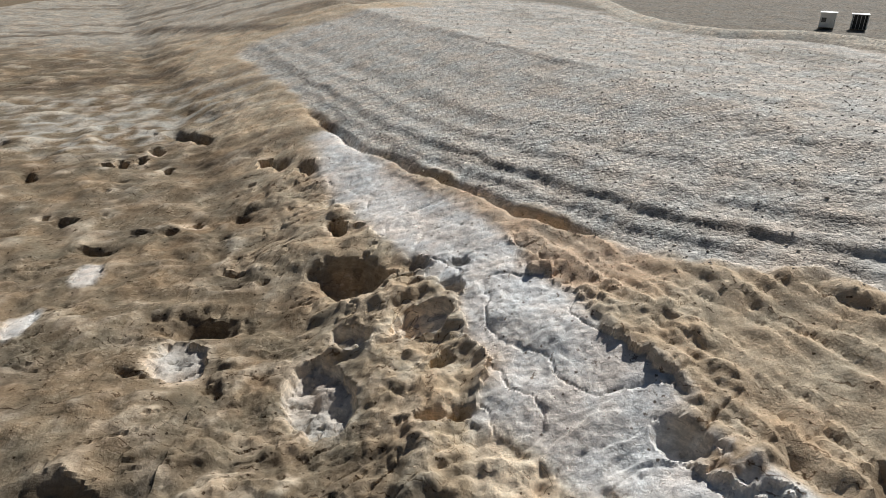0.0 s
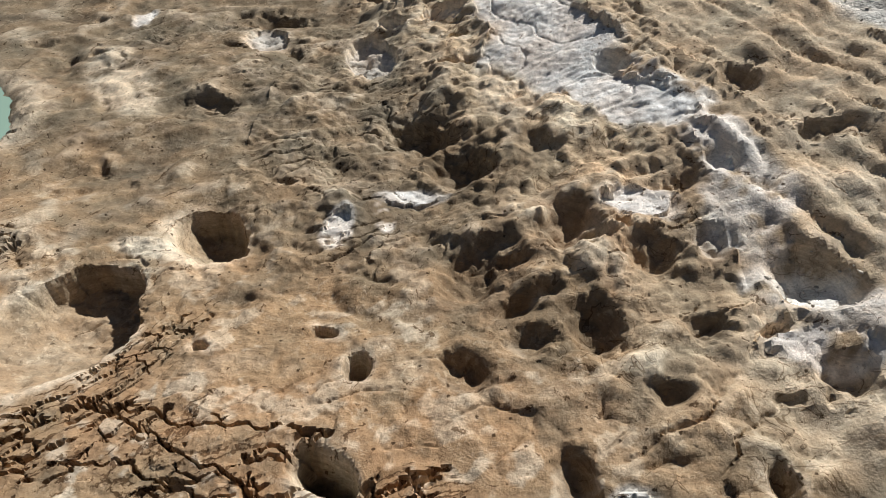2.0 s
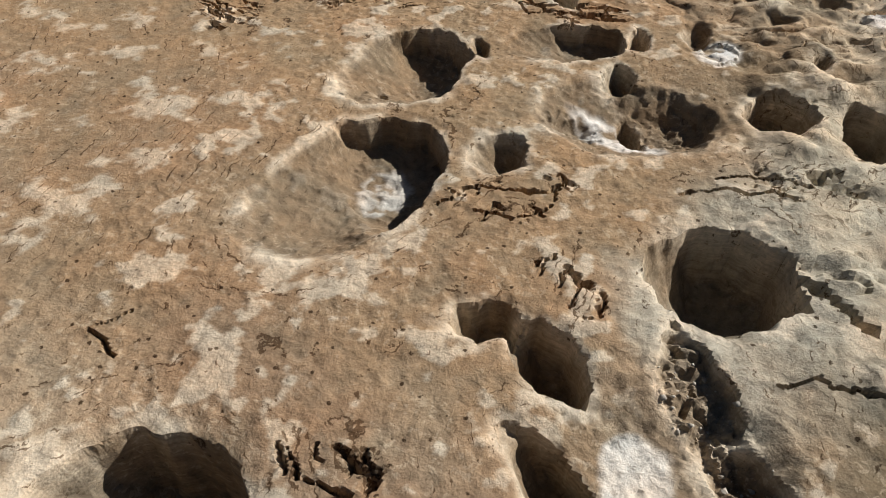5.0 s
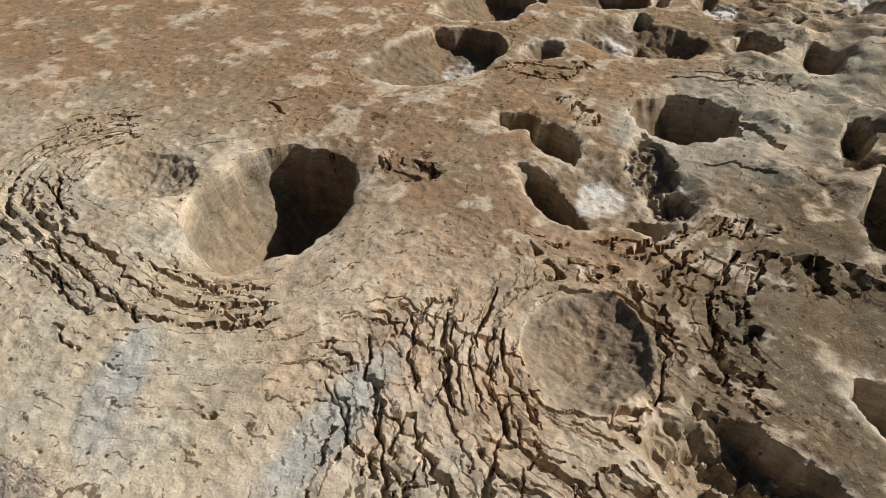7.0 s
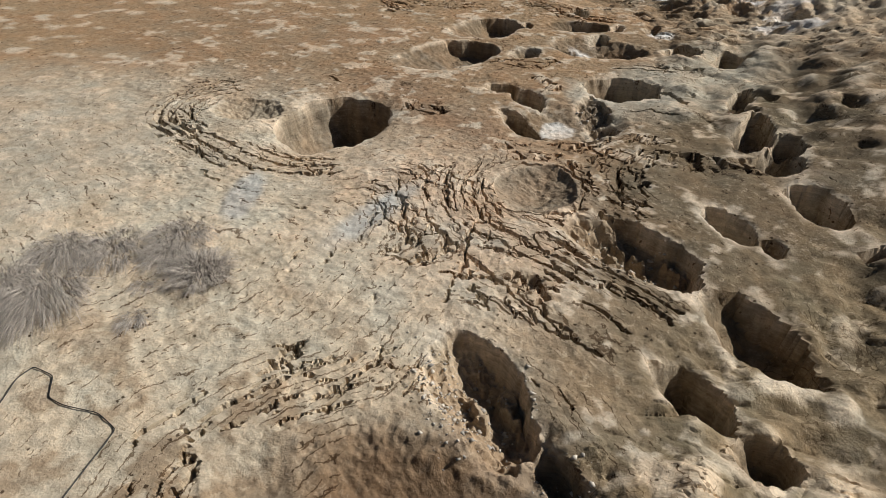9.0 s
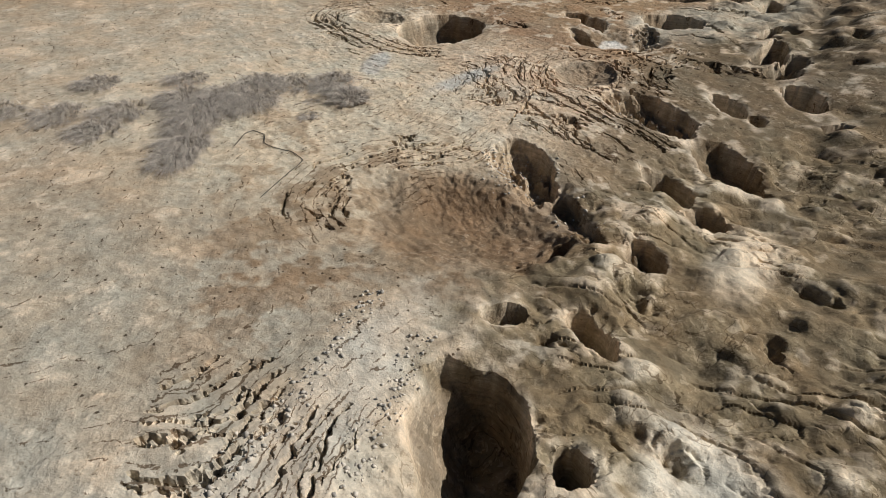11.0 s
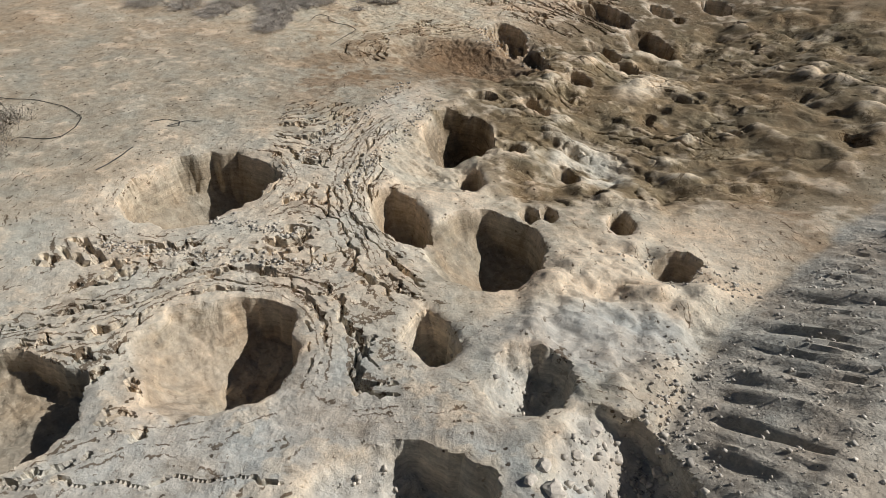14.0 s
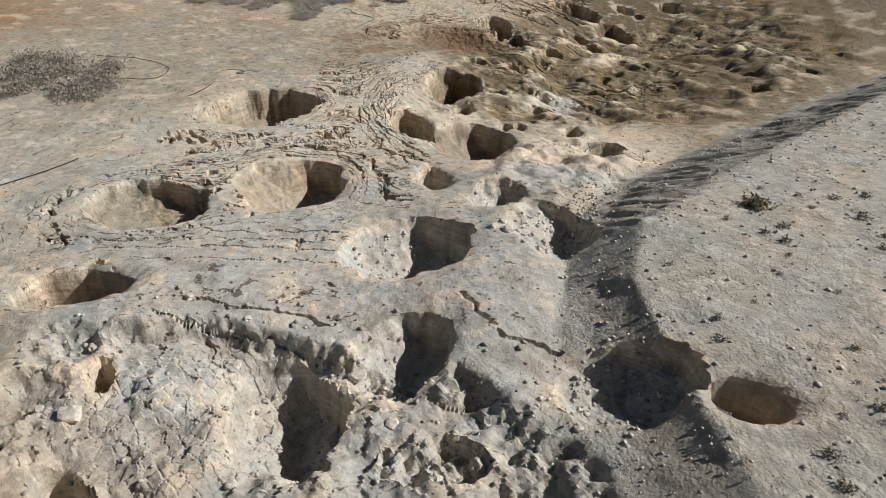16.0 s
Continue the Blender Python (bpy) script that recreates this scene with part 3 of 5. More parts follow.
Z -= gully * (0.5 * (0.5 - np.abs(wave(Y / 1.1 + 0.5 * BANK + 0.2 * N2, BANK, 71))) + 0.16 * np.abs(wave(Y / 0.45 + 0.8 * BANK, BANK, 72)))
# the fallen-in ground at the end of the walk: tilted blocks
wreck = blob(63.2, -103.8, 6.8, 6.0, -3.6, 2.0, 0.15, 0.5)
bx_, by_, gap, tag = cells(X / 1.25 + 0.25 * N2, Y / 1.25 + 0.25 * N3, 73)
_, _, gap2, tag2 = cells(X / 0.5 + 0.2 * N3, Y / 0.5, 74)
Z += wreck * (-0.7 + 0.16 * (tag - 0.5) + 0.10 * (bx_ * np.cos(tag * 40) + by_ * np.sin(tag * 40)) + 0.05 * (tag2 - 0.5) - 0.22 * smooth(0.06, 0.0, gap) * smooth(-0.2, 0.3, N1) - 0.04 * smooth(0.08, 0.0, gap2) + 0.22 * N2)
# ---- cracks and sinkholes ----
INSIDE = np.full(COUNT, -1)
DEPTHWAY = np.ones(COUNT)
HOLES, RIMS = [], []
SUN_XY = np.array((SUN_DIR.x, SUN_DIR.y))


def local(cx, cy, ax, ay, bx, by, reach):
    """The points near an ellipse, and their place in it, where its rim is the unit circle."""
    hx, hy = reach * math.hypot(ax, bx), reach * math.hypot(ay, by)
    near = np.nonzero((np.abs(X - cx) < hx) & (np.abs(Y - cy) < hy))[0]
    det = ax * by - ay * bx
    dx, dy = X[near] - cx, Y[near] - cy
    return near, (dx * by - dy * bx) / det, (ax * dy - ay * dx) / det


CRACKED = np.zeros(COUNT)


def ring_cracks(cx, cy, ax, ay, bx, by, inner, outer, weight=1.0, way=None):
    """Marks ground that is cracked from inner to outer times a hole's rim; way: the side, in degrees, and half its spread."""
    near, u, v = local(cx, cy, ax, ay, bx, by, outer * 1.1)
    r = np.hypot(u, v) + 0.10 * N2[near] + 0.04 * N3[near]
    mask = smooth(inner, inner + 0.06, r) * smooth(outer, outer - 0.4 * (outer - inner), r)
    if way:
        turn = np.degrees(np.abs(np.angle(np.exp(1j * (np.arctan2(Y[near] - cy, X[near] - cx) - math.radians(way[0]))))))
        mask = mask * smooth(way[1] + 15, way[1] - 15, turn)
    CRACKED[near] = np.maximum(CRACKED[near], weight * mask)


def band_cracks(x0, y0, x1, y1, half, weight=1.0):
    """Marks ground that is cracked along a band from one point to another."""
    long = math.hypot(x1 - x0, y1 - y0)
    ex, ey = (x1 - x0) / long, (y1 - y0) / long
    near = np.nonzero((np.abs((X - x0) * -ey + (Y - y0) * ex) < half * 1.6) & (np.abs((X - x0) * ex + (Y - y0) * ey - long / 2) < long * 0.65))[0]
    along, across = (X[near] - x0) * ex + (Y[near] - y0) * ey, (X[near] - x0) * -ey + (Y[near] - y0) * ex
    across = across + 0.35 * N2[near] + 0.7 * N1[near]
    mask = smooth(1.25 * half, half * 0.6, np.abs(across)) * smooth(-0.12, 0.05, along / long) * smooth(1.12, 0.95, along / long)
    CRACKED[near] = np.maximum(CRACKED[near], weight * mask)


def fissure(points, width=0.10, depth=0.5):
    """Opens one long crack that runs through the points, with a crooked course and uneven width."""
    px, py = np.array(points).T
    near = np.nonzero((X > px.min() - 1) & (X < px.max() + 1) & (Y > py.min() - 1) & (Y < py.max() + 1) & (INSIDE < 0))[0]
    x, y = X[near] + 0.30 * wave(X[near] / 1.1, Y[near] / 1.1, 431) + 0.10 * wave(X[near] / 0.35, Y[near] / 0.35, 432), Y[near] + 0.30 * wave(X[near] / 1.1, Y[near] / 1.1, 433) + 0.10 * wave(X[near] / 0.35, Y[near] / 0.35, 434)
    best = np.full(len(near), 1e9)
    for ax, ay, bx, by in zip(px, py, px[1:], py[1:]):
        u = np.clip(((x - ax) * (bx - ax) + (y - ay) * (by - ay)) / ((bx - ax) ** 2 + (by - ay) ** 2), 0, 1)
        best = np.minimum(best, np.hypot(x - ax - u * (bx - ax), y - ay - u * (by - ay)))
    half = np.maximum(width * (0.75 + 0.7 * wave(X[near] / 1.4, Y[near] / 1.4, 435)), 0.5 * SPAN[near])
    Z[near] -= depth * smooth(half, 0.45 * half, best) * smooth(-0.75, -0.4, wave(X[near] / 1.0, Y[near] / 1.0, 436))


def carve(pitch, width, depth, seed, least, shut, wander=0.5):
    """Opens cracks in the marked ground that run along the rings round the holes, in lengths that begin and end, with gaps of uneven width."""
    some = np.nonzero((CRACKED > least) & (SPAN < 0.21) & (INSIDE < 0))[0]
    x, y = X[some], Y[some]
    f = FLOW[some] + wander * wave(x / 2.3, y / 2.3, seed) + 0.16 * wave(x / 0.62, y / 0.62, seed + 1) + 0.07 * wave(x / 0.27, y / 0.27, seed + 4)
    turn = f / pitch
    row = np.round(turn)
    metres = np.abs(turn - row) * pitch
    luck = wave(x / 3.2 + 17.3 * row, y / 3.2 - 9.1 * row, seed + 2) + 0.22 * wave(x / 0.7, y / 0.7, seed + 3) + 2.0 * (CRACKED[some] - 0.72)
    wide = smooth(shut, shut + 0.7, luck)
    half = np.maximum(width * (0.4 + 0.8 * wide), 0.55 * SPAN[some])
    lift = (hashed(row, row * 0 + 3, seed) - 0.5) + 0.6 * wave(x / 2.2 + 5.7 * row, y / 2.2, seed + 7)
    Z[some] -= smooth(half, half * 0.5, metres) * smooth(0.0, 0.25, wide) * depth - 0.05 * np.clip(CRACKED[some], 0, 1) * lift


def crossings(pitch, width, depth, seed, least, shut):
    """Opens cracks that part the marked ground into blocks."""
    some = np.nonzero((CRACKED > least) & (SPAN < 0.21) & (INSIDE < 0))[0]
    x, y = X[some], Y[some]
    _, _, edge, tag, _ = cell_edges(x / pitch + 0.25 * N3[some], y / pitch + 0.25 * N2[some], seed)
    luck = wave(x / 2.6, y / 2.6, seed + 2) + 0.22 * wave(x / 0.7, y / 0.7, seed + 3) + 1.6 * (CRACKED[some] - 0.72) - 0.35 * smooth(-68, -76, y)
    wide = smooth(shut, shut + 0.7, luck)
    half = np.maximum(width * (0.4 + 0.8 * wide), 0.5 * SPAN[some])
    Z[some] -= smooth(half, half * 0.5, edge * pitch) * smooth(0.0, 0.25, wide) * depth - 0.03 * np.clip(CRACKED[some], 0, 1) * (tag - 0.5)


# shape: share of the drop that is a steep wall, how the rest falls, and how far the deepest place lies to the sunny side
SHAPE = {"pit": (0.78, 1.3, 0.24), "cone": (0.30, 1.05, 0.30), "bowl": (0.78, 1.5, 0.42), "rough": (0.65, 1.05, 0.32), "pan": (0.9, 2.0, 0.0), "dish": (0.10, 1.6, 0.12), "hollow": (0.30, 1.3, 0.16)}


def sinkhole(cx, cy, ax, ay, bx, by, depth, shape="pit", floor="soil", even=None):
    """Lets the sheet sink within an ellipse given by its middle and two half-axes; the wall is steepest and the floor deepest towards the sunny side.
    even: 0 to 1, how steep the wall is on the other side."""
    steep, fall, shift = SHAPE[shape]
    even = {"pit": 0.3, "rough": 0.12, "pan": 1.0, "cone": 0.0, "bowl": 0.0, "dish": 0.0, "hollow": 0.1}[shape] if even is None else even
    if shape == "hollow":
        ax, ay, bx, by = 1.2 * ax, 1.2 * ay, 1.2 * bx, 1.2 * by
        depth = min(depth, 0.27 * (math.hypot(ax, ay) + math.hypot(bx, by)))
    near, u, v = local(cx, cy, ax, ay, bx, by, 1.9)
    size = 0.5 * (math.hypot(ax, ay) + math.hypot(bx, by))
    det = ax * by - ay * bx
    angle = np.arctan2(v, u)
    k = (0.24 if shape == "hollow" else 0.11) * fbm(X[near] / (0.8 * size), Y[near] / (0.8 * size), 3, 81) + (0.14 if shape == "rough" else 0.09) / max(size, 0.8) * min(1.0, 2.5 / depth) * fbm(X[near] / 0.55, Y[near] / 0.55, 2, 87)
    k = k + (0.0 if shape in ("dish", "hollow") else 0.42) / max(size, 1.2) * (np.abs(wave(X[near] / 2.0, Y[near] / 2.0, 89)) - 0.3)
    u, v = u * (1 + k), v * (1 + k)
    o = np.array(((SUN_XY[0] * by - SUN_XY[1] * bx) / det, (ax * SUN_XY[1] - ay * SUN_XY[0]) / det))
    o *= shift / np.hypot(*o)
    wx, wy, oo = u - o[0], v - o[1], 1 - o @ o
    dot = wx * o[0] + wy * o[1]
    t = (dot + np.sqrt(dot * dot + oo * (wx * wx + wy * wy))) / oo
    # points close to the rim are drawn onto it
    on = (np.abs(t - 1) * size < 0.55 * SPAN[near]) & (SPAN[near] < 0.3) & (INSIDE[near] < 0)
    r = np.hypot(u, v)
    slide = 1 + (1 - t) * (1 - (u * o[0] + v * o[1]) / np.maximum(r, 0.1)) / np.maximum(r, 0.1)
    slide = np.where(on, slide, 1.0)
    X[near], Y[near] = cx + (X[near] - cx) * slide, cy + (Y[near] - cy) * slide
    t = np.where(on, 1.0, t)
    inn = t < 1
    tc = np.clip(t, 0, 1)
    toward = ((X[near] - cx) * SUN_XY[0] + (Y[near] - cy) * SUN_XY[1]) / np.maximum(np.hypot(X[near] - cx, Y[near] - cy), 0.05)
    wall = even + (1 - even) * smooth(-0.15, 0.6, toward)
    width = min(max(0.10, 0.32 / size), 0.4)
    flute = 0.35 + 0.6 * np.abs(wave(X[near] / 0.9, Y[near] / 0.9, 97) + 0.6 * N3[near])
    drop = depth * (steep * wall * smooth(1.0, 1 - width * (0.6 + flute), tc) + (1 - steep * wall) * (1 - tc ** fall))
    if shape == "hollow":
        drop = depth * (0.75 * smooth(1.0, 0.25, tc) + 0.25 * smooth(0.9, 0.0, tc))
    number = len(HOLES)
    bed = 0.42
    drop += 0.5 * bed / (2 * math.pi) * smooth(-0.3, 0.3, N2[near] + 0.5 * N3[near]) * np.sin(2 * math.pi * (drop + 0.15 * np.sin(drop * 2.3)) / bed + 2.5 * N1[near] + 1.2 * N2[near]) * smooth(1.0, 0.95, tc) * smooth(0.5, 1.5, depth)
    if shape == "rough":
        # fallen blocks and standing fins of mud
        lump = smooth(0.05, 0.45, wave(X[near] / 1.25, Y[near] / 0.95, 98) + 0.35 * wave(X[near] / 0.45, Y[near] / 0.45, 99))
        drop *= 1 - 0.42 * lump * smooth(0.98, 0.8, tc)
        drop += smooth(1.0, 0.8, tc) * (0.4 * fbm(X[near] / 1.5, Y[near] / 1.5, 3, 91) + 0.28 * np.abs(fbm(X[near] / 0.55, Y[near] / 0.55, 2, 93)))
    drop += smooth(1.0, 0.85, tc) * (0.08 * fbm(X[near] / 0.6, Y[near] / 0.6, 3, 95) + 0.10 * (flute - 0.6) * (1 - tc) * depth ** 0.5)
    drop *= inn
    sag = 0.05 * depth * np.exp(-(np.maximum(t, 1) - 1) * 5)
    # the ground inside is new: what lay on it has fallen
    Z[near] -= drop + sag
    fresh = inn & (INSIDE[near] < 0)
    INSIDE[near[fresh]] = number
    DEPTHWAY[near[inn]] = np.minimum(DEPTHWAY[near[inn]], tc[inn])
    # the holes' dark earth tone is lowered further to deepen their shade
    body = np.array({"soil": SHADED_SOIL, "salt": SHADED_SOIL, "ash": ASH, "cream": CREAM, "tan": TAN, "clay": (0.28, 0.225, 0.155), "white": SALT}[floor])
    mix = ((0.6 if shape == "hollow" else 0.85) * inn * smooth(1.0, 0.4 if shape == "hollow" else 0.93, tc) * (0.8 + 0.25 * N2[near]))[:, None]
    colour[near] = colour[near] * (1 - mix) + body * mix
    if floor == "salt":
        mix = (inn * smooth(0.55, 0.35, tc + 0.35 * N2[near]))[:, None]
        colour[near] = colour[near] * (1 - mix) + np.array(SALT) * mix
    rim = ((0.0 if shape == "hollow" else 0.3 if shape == "dish" else 0.8) * np.exp(-((t - 1.02) * size / 0.32) ** 2) * smooth(-0.6, 0.3, N2[near]))[:, None]
    colour[near] = colour[near] * (1 - rim) + np.array(PALE) * rim
    HOLES.append((cx, cy, size, depth, shape, floor))
    if size > 1.8 and shape != "pan":
        RIMS.append((cx, cy, ax, ay, bx, by))


sinkhole(-7.8, -17.9, 2.7, 2.0, -1.3, 3.6, 2.0, "bowl", "soil")
sinkhole(-5.1, -27.2, 3.3, 3.1, -1.6, 4.4, 1.9, "bowl", "soil")
sinkhole(-0.2, -22.0, 1.2, 0.8, -0.6, 1.4, 1.5, "cone", "soil")
sinkhole(3.9, -16.3, 4.3, 1.8, -1.0, 3.0, 1.2, "dish", "soil")
sinkhole(6.4, -14.9, 1.9, 0.8, -0.9, 2.0, 0.75, "hollow", "soil")
sinkhole(1.9, -17.8, 1.3, 0.4, -0.5, 0.9, 0.6, "hollow", "soil")
sinkhole(4.5, -16.4, 0.8, -0.2, -0.4, 1.1, 2.0, "pit", "soil")
sinkhole(2.5, -13.1, 0.9, 0.4, -0.4, 1.1, 1.5, "bowl", "soil")
sinkhole(-1.2, -11.4, 2.9, 1.1, 0.1, 2.2, 1.35, "bowl", "soil")
sinkhole(10.6, -12.3, 1.7, 0.5, -0.4, 1.8, 2.6, "pit", "soil")
sinkhole(-5.2, -14.3, 0.5, 0.1, -0.5, 0.8, 1.0, "cone", "soil")
sinkhole(4.8, -6.7, 0.7, 0.4, -0.5, 1.7, 2.2, "hollow", "soil")
sinkhole(2.2, -9.1, 0.6, 0.2, -0.4, 1.1, 1.6, "pit", "soil")
sinkhole(-3.8, -6.8, 1.2, -0.0, -0.7, 0.9, 1.5, "pit", "soil")
sinkhole(11.6, -6.6, 0.5, 0.2, -0.1, 0.9, 1.0, "cone", "soil")
sinkhole(10.8, -24.0, 2.9, 1.0, -0.8, 2.7, 4.2, "pit", "soil", 0.1)
sinkhole(3.7, -30.8, 1.2, 0.6, -0.3, 0.9, 2.0, "pit", "soil")
sinkhole(6.5, -31.1, 1.5, 0.3, -0.9, 1.3, 3.0, "pit", "soil", 0.15)
sinkhole(14.7, -11.4, 1.3, 0.1, -0.3, 2.2, 3.0, "pit", "soil")
sinkhole(-1.2, -44.2, 2.5, 3.4, -3.2, 3.4, 5.6, "pit", "soil", 0.25)
sinkhole(-7.4, -47.2, 1.8, 2.0, -1.7, 1.3, 0.8, "dish", "tan")
sinkhole(8.8, -35.2, 2.1, -0.2, -1.3, 1.4, 2.4, "bowl", "soil")
sinkhole(13.5, -34.2, 0.9, 0.3, -0.6, 0.9, 2.5, "pit", "soil")
sinkhole(11.0, -33.2, 3.2, 2.4, -1.7, 3.2, 1.0, "hollow", "soil")
sinkhole(11.4, -29.6, 1.8, -1.7, 0.5, 1.2, 0.9, "rough", "soil", 0.0)
sinkhole(13.7, -31.9, 1.3, -0.8, 0.4, 1.1, 0.9, "rough", "soil", 0.0)
sinkhole(15.1, -42.7, 2.0, 1.6, -1.6, 2.5, 0.9, "dish", "soil")
sinkhole(22.2, -44.1, 3.2, 1.5, -2.4, 1.8, 2.5, "rough", "tan", 0.05)
sinkhole(25.1, -38.1, 1.5, 0.2, -0.8, 1.2, 3.0, "pit", "soil")
sinkhole(27.7, -38.3, 0.7, 0.2, -0.3, 0.7, 2.0, "pit", "soil")
sinkhole(24.9, -29.5, 1.4, 0.7, -0.5, 1.8, 3.0, "pit", "soil")
sinkhole(24.4, -26.5, 1.2, 0.5, -0.5, 1.6, 2.5, "bowl", "soil")
sinkhole(22.1, -26.5, 1.1, 0.9, -0.8, 3.1, 3.0, "bowl", "soil")
sinkhole(19.1, -20.6, 0.7, 0.7, -0.5, 2.3, 2.0, "pit", "soil")
sinkhole(28.4, -32.9, 1.7, 0.3, -1.0, 1.8, 3.5, "pit", "soil")
sinkhole(32.2, -35.5, 0.8, 0.6, -0.1, 0.6, 1.5, "pit", "soil")
sinkhole(29.6, -45.2, 2.9, 0.3, -1.5, 2.2, 2.2, "bowl", "soil")
sinkhole(28.7, -50.9, 1.7, 0.7, -1.0, 1.4, 3.0, "bowl", "soil")
sinkhole(32.2, -52.0, 1.2, 0.8, -0.7, 1.1, 2.0, "bowl", "soil")
sinkhole(22.4, -57.3, 2.6, 0.3, -1.9, 2.4, 2.1, "rough", "tan", 0.0)
sinkhole(29.2, -61.9, 0.4, 0.9, -0.4, 1.3, 3.0, "pit", "soil")
sinkhole(27.0, -58.3, 1.7, -0.4, -0.6, 0.8, 1.3, "rough", "soil", 0.0)
sinkhole(29.6, -59.5, 1.5, -0.6, -0.4, 0.8, 1.2, "rough", "soil", 0.0)
sinkhole(32.7, -58.6, 1.1, 0.4, -0.8, 1.1, 2.6, "rough", "soil")
sinkhole(24.6, -63.6, 4.0, 4.2, -3.8, 2.6, 1.7, "hollow", "soil")
sinkhole(37.4, -77.4, 2.0, 2.2, -3.6, 2.6, 0.8, "dish", "cream")
sinkhole(35.3, -73.4, 1.7, 1.7, -2.6, 2.4, 4.6, "pit", "soil", 0.15)
sinkhole(40.4, -76.6, 0.5, 0.6, -1.4, 1.0, 2.6, "bowl", "soil")
sinkhole(38.8, -71.7, 0.4, 0.6, -0.8, 0.7, 2.2, "pit", "soil")
sinkhole(34.8, -65.5, 0.9, 0.5, -1.3, 0.8, 2.4, "pit", "soil")
sinkhole(42.6, -70.6, 0.8, 0.6, -0.8, 0.8, 2.0, "cone", "soil")
sinkhole(45.8, -71.5, 0.4, 0.4, -0.4, 0.5, 1.4, "cone", "soil")
sinkhole(31.6, -67.9, 0.6, 1.1, -0.5, 0.4, 1.6, "pit", "soil")
sinkhole(33.3, -90.0, 1.3, -4.0, -3.5, -1.1, 4.2, "pit", "clay", 0.6)
sinkhole(41.8, -82.7, 1.8, 0.8, -2.2, 1.4, 3.4, "pit", "clay", 0.1)
sinkhole(46.6, -81.1, 1.9, 2.4, -3.1, 2.3, 2.9, "bowl", "clay")
sinkhole(49.0, -73.4, 0.6, 0.4, -0.9, 1.1, 2.0, "pit", "soil")
sinkhole(45.4, -76.7, 0.4, 0.4, -0.8, 0.7, 1.2, "cone", "soil")
sinkhole(46.1, -75.9, 0.4, 0.3, -0.7, 0.6, 1.4, "cone", "soil")
sinkhole(53.5, -75.3, 0.9, 1.0, -0.7, 0.9, 1.6, "pit", "soil")
sinkhole(46.0, -94.4, 1.8, 2.8, -2.8, 1.7, 2.5, "bowl", "tan")
sinkhole(44.2, -102.0, 1.9, 2.9, -2.9, 1.2, 1.7, "bowl", "clay", 0.6)
sinkhole(50.6, -87.4, 0.9, 0.7, -1.3, 0.9, 3.0, "pit", "ash")
sinkhole(55.0, -86.3, 0.9, 1.4, -1.4, 1.2, 1.6, "bowl", "ash")
sinkhole(56.6, -93.5, 2.0, 2.7, -2.3, 2.0, 2.6, "bowl", "ash")
sinkhole(60.0, -87.2, 2.2, 0.8, -1.9, 2.1, 1.2, "bowl", "ash")
sinkhole(51.0, -107.0, 1.3, 2.1, -1.5, 0.6, 5.4, "pit", "soil", 1.0)
sinkhole(57.3, -107.4, 0.3, 0.4, -0.9, 0.3, 2.0, "pit", "ash")
sinkhole(62.4, -102.9, 1.8, 1.6, -2.2, 1.5, 2.3, "bowl", "ash")
sinkhole(63.1, -98.3, 1.2, 1.7, -1.5, 1.4, 1.8, "bowl", "ash")
sinkhole(69.6, -93.8, 1.7, 1.6, -1.2, 1.3, 1.4, "bowl", "ash")
sinkhole(73.0, -92.3, 0.9, 0.6, -0.6, 0.7, 3.2, "pit", "soil", 1.0)
sinkhole(61.5, -109.7, 0.8, 0.8, -1.0, 0.2, 3.0, "pit", "ash")
sinkhole(67.6, -100.2, 1.2, 1.6, -0.8, 0.6, 1.0, "rough", "ash", 0.0)
sinkhole(-12.4, 7.2, 2.0, 0.0, -0.6, 2.4, 2.2, "bowl", "tan")
sinkhole(-16.6, 0.2, 3.0, 1.9, -1.2, 3.6, 2.0, "bowl", "tan")
sinkhole(-10.0, -0.9, 0.4, 0.0, -0.1, 0.3, 1.6, "pit", "soil")
sinkhole(-3.3, -1.9, 0.6, 0.0, -0.1, 0.9, 2.0, "pit", "soil")
sinkhole(-3.7, -6.6, 1.3, -0.4, -0.3, 0.9, 2.2, "bowl", "soil")
sinkhole(-5.1, 0.4, 0.7, -0.1, -0.1, 0.4, 1.0, "pit", "soil")
sinkhole(5.9, 6.7, 1.7, -0.1, 0.0, 1.9, 1.5, "hollow", "soil")
sinkhole(9.2, 4.5, 1.5, -0.5, 0.1, 1.5, 1.5, "hollow", "soil")
sinkhole(12.1, 4.9, 1.1, -0.3, 0.2, 1.1, 1.5, "hollow", "white")
sinkhole(15.6, 2.1, 1.7, -0.8, 0.6, 1.7, 3.0, "hollow", "salt")
sinkhole(15.3, -2.4, 1.1, -0.4, 0.2, 1.2, 3.0, "hollow", "soil")
sinkhole(13.6, 10.1, 0.8, -0.3, 0.2, 0.8, 2.2, "hollow", "white")
sinkhole(9.7, 20.6, 1.0, -0.6, 0.1, 1.1, 2.4, "hollow", "white")
sinkhole(15.9, 16.7, 1.1, -0.4, 0.3, 1.3, 1.8, "hollow", "soil")
sinkhole(18.6, 11.2, 1.2, -0.2, 0.5, 0.8, 2.0, "hollow", "soil")
sinkhole(3.6, -0.4, 1.1, 0.1, 0.2, 0.9, 1.5, "hollow", "soil")
sinkhole(6.3, 0.5, 1.2, -0.1, -0.0, 1.6, 1.5, "hollow", "soil")
sinkhole(3.6, 1.9, 1.6, 0.6, 0.7, 1.0, 1.2, "hollow", "soil")
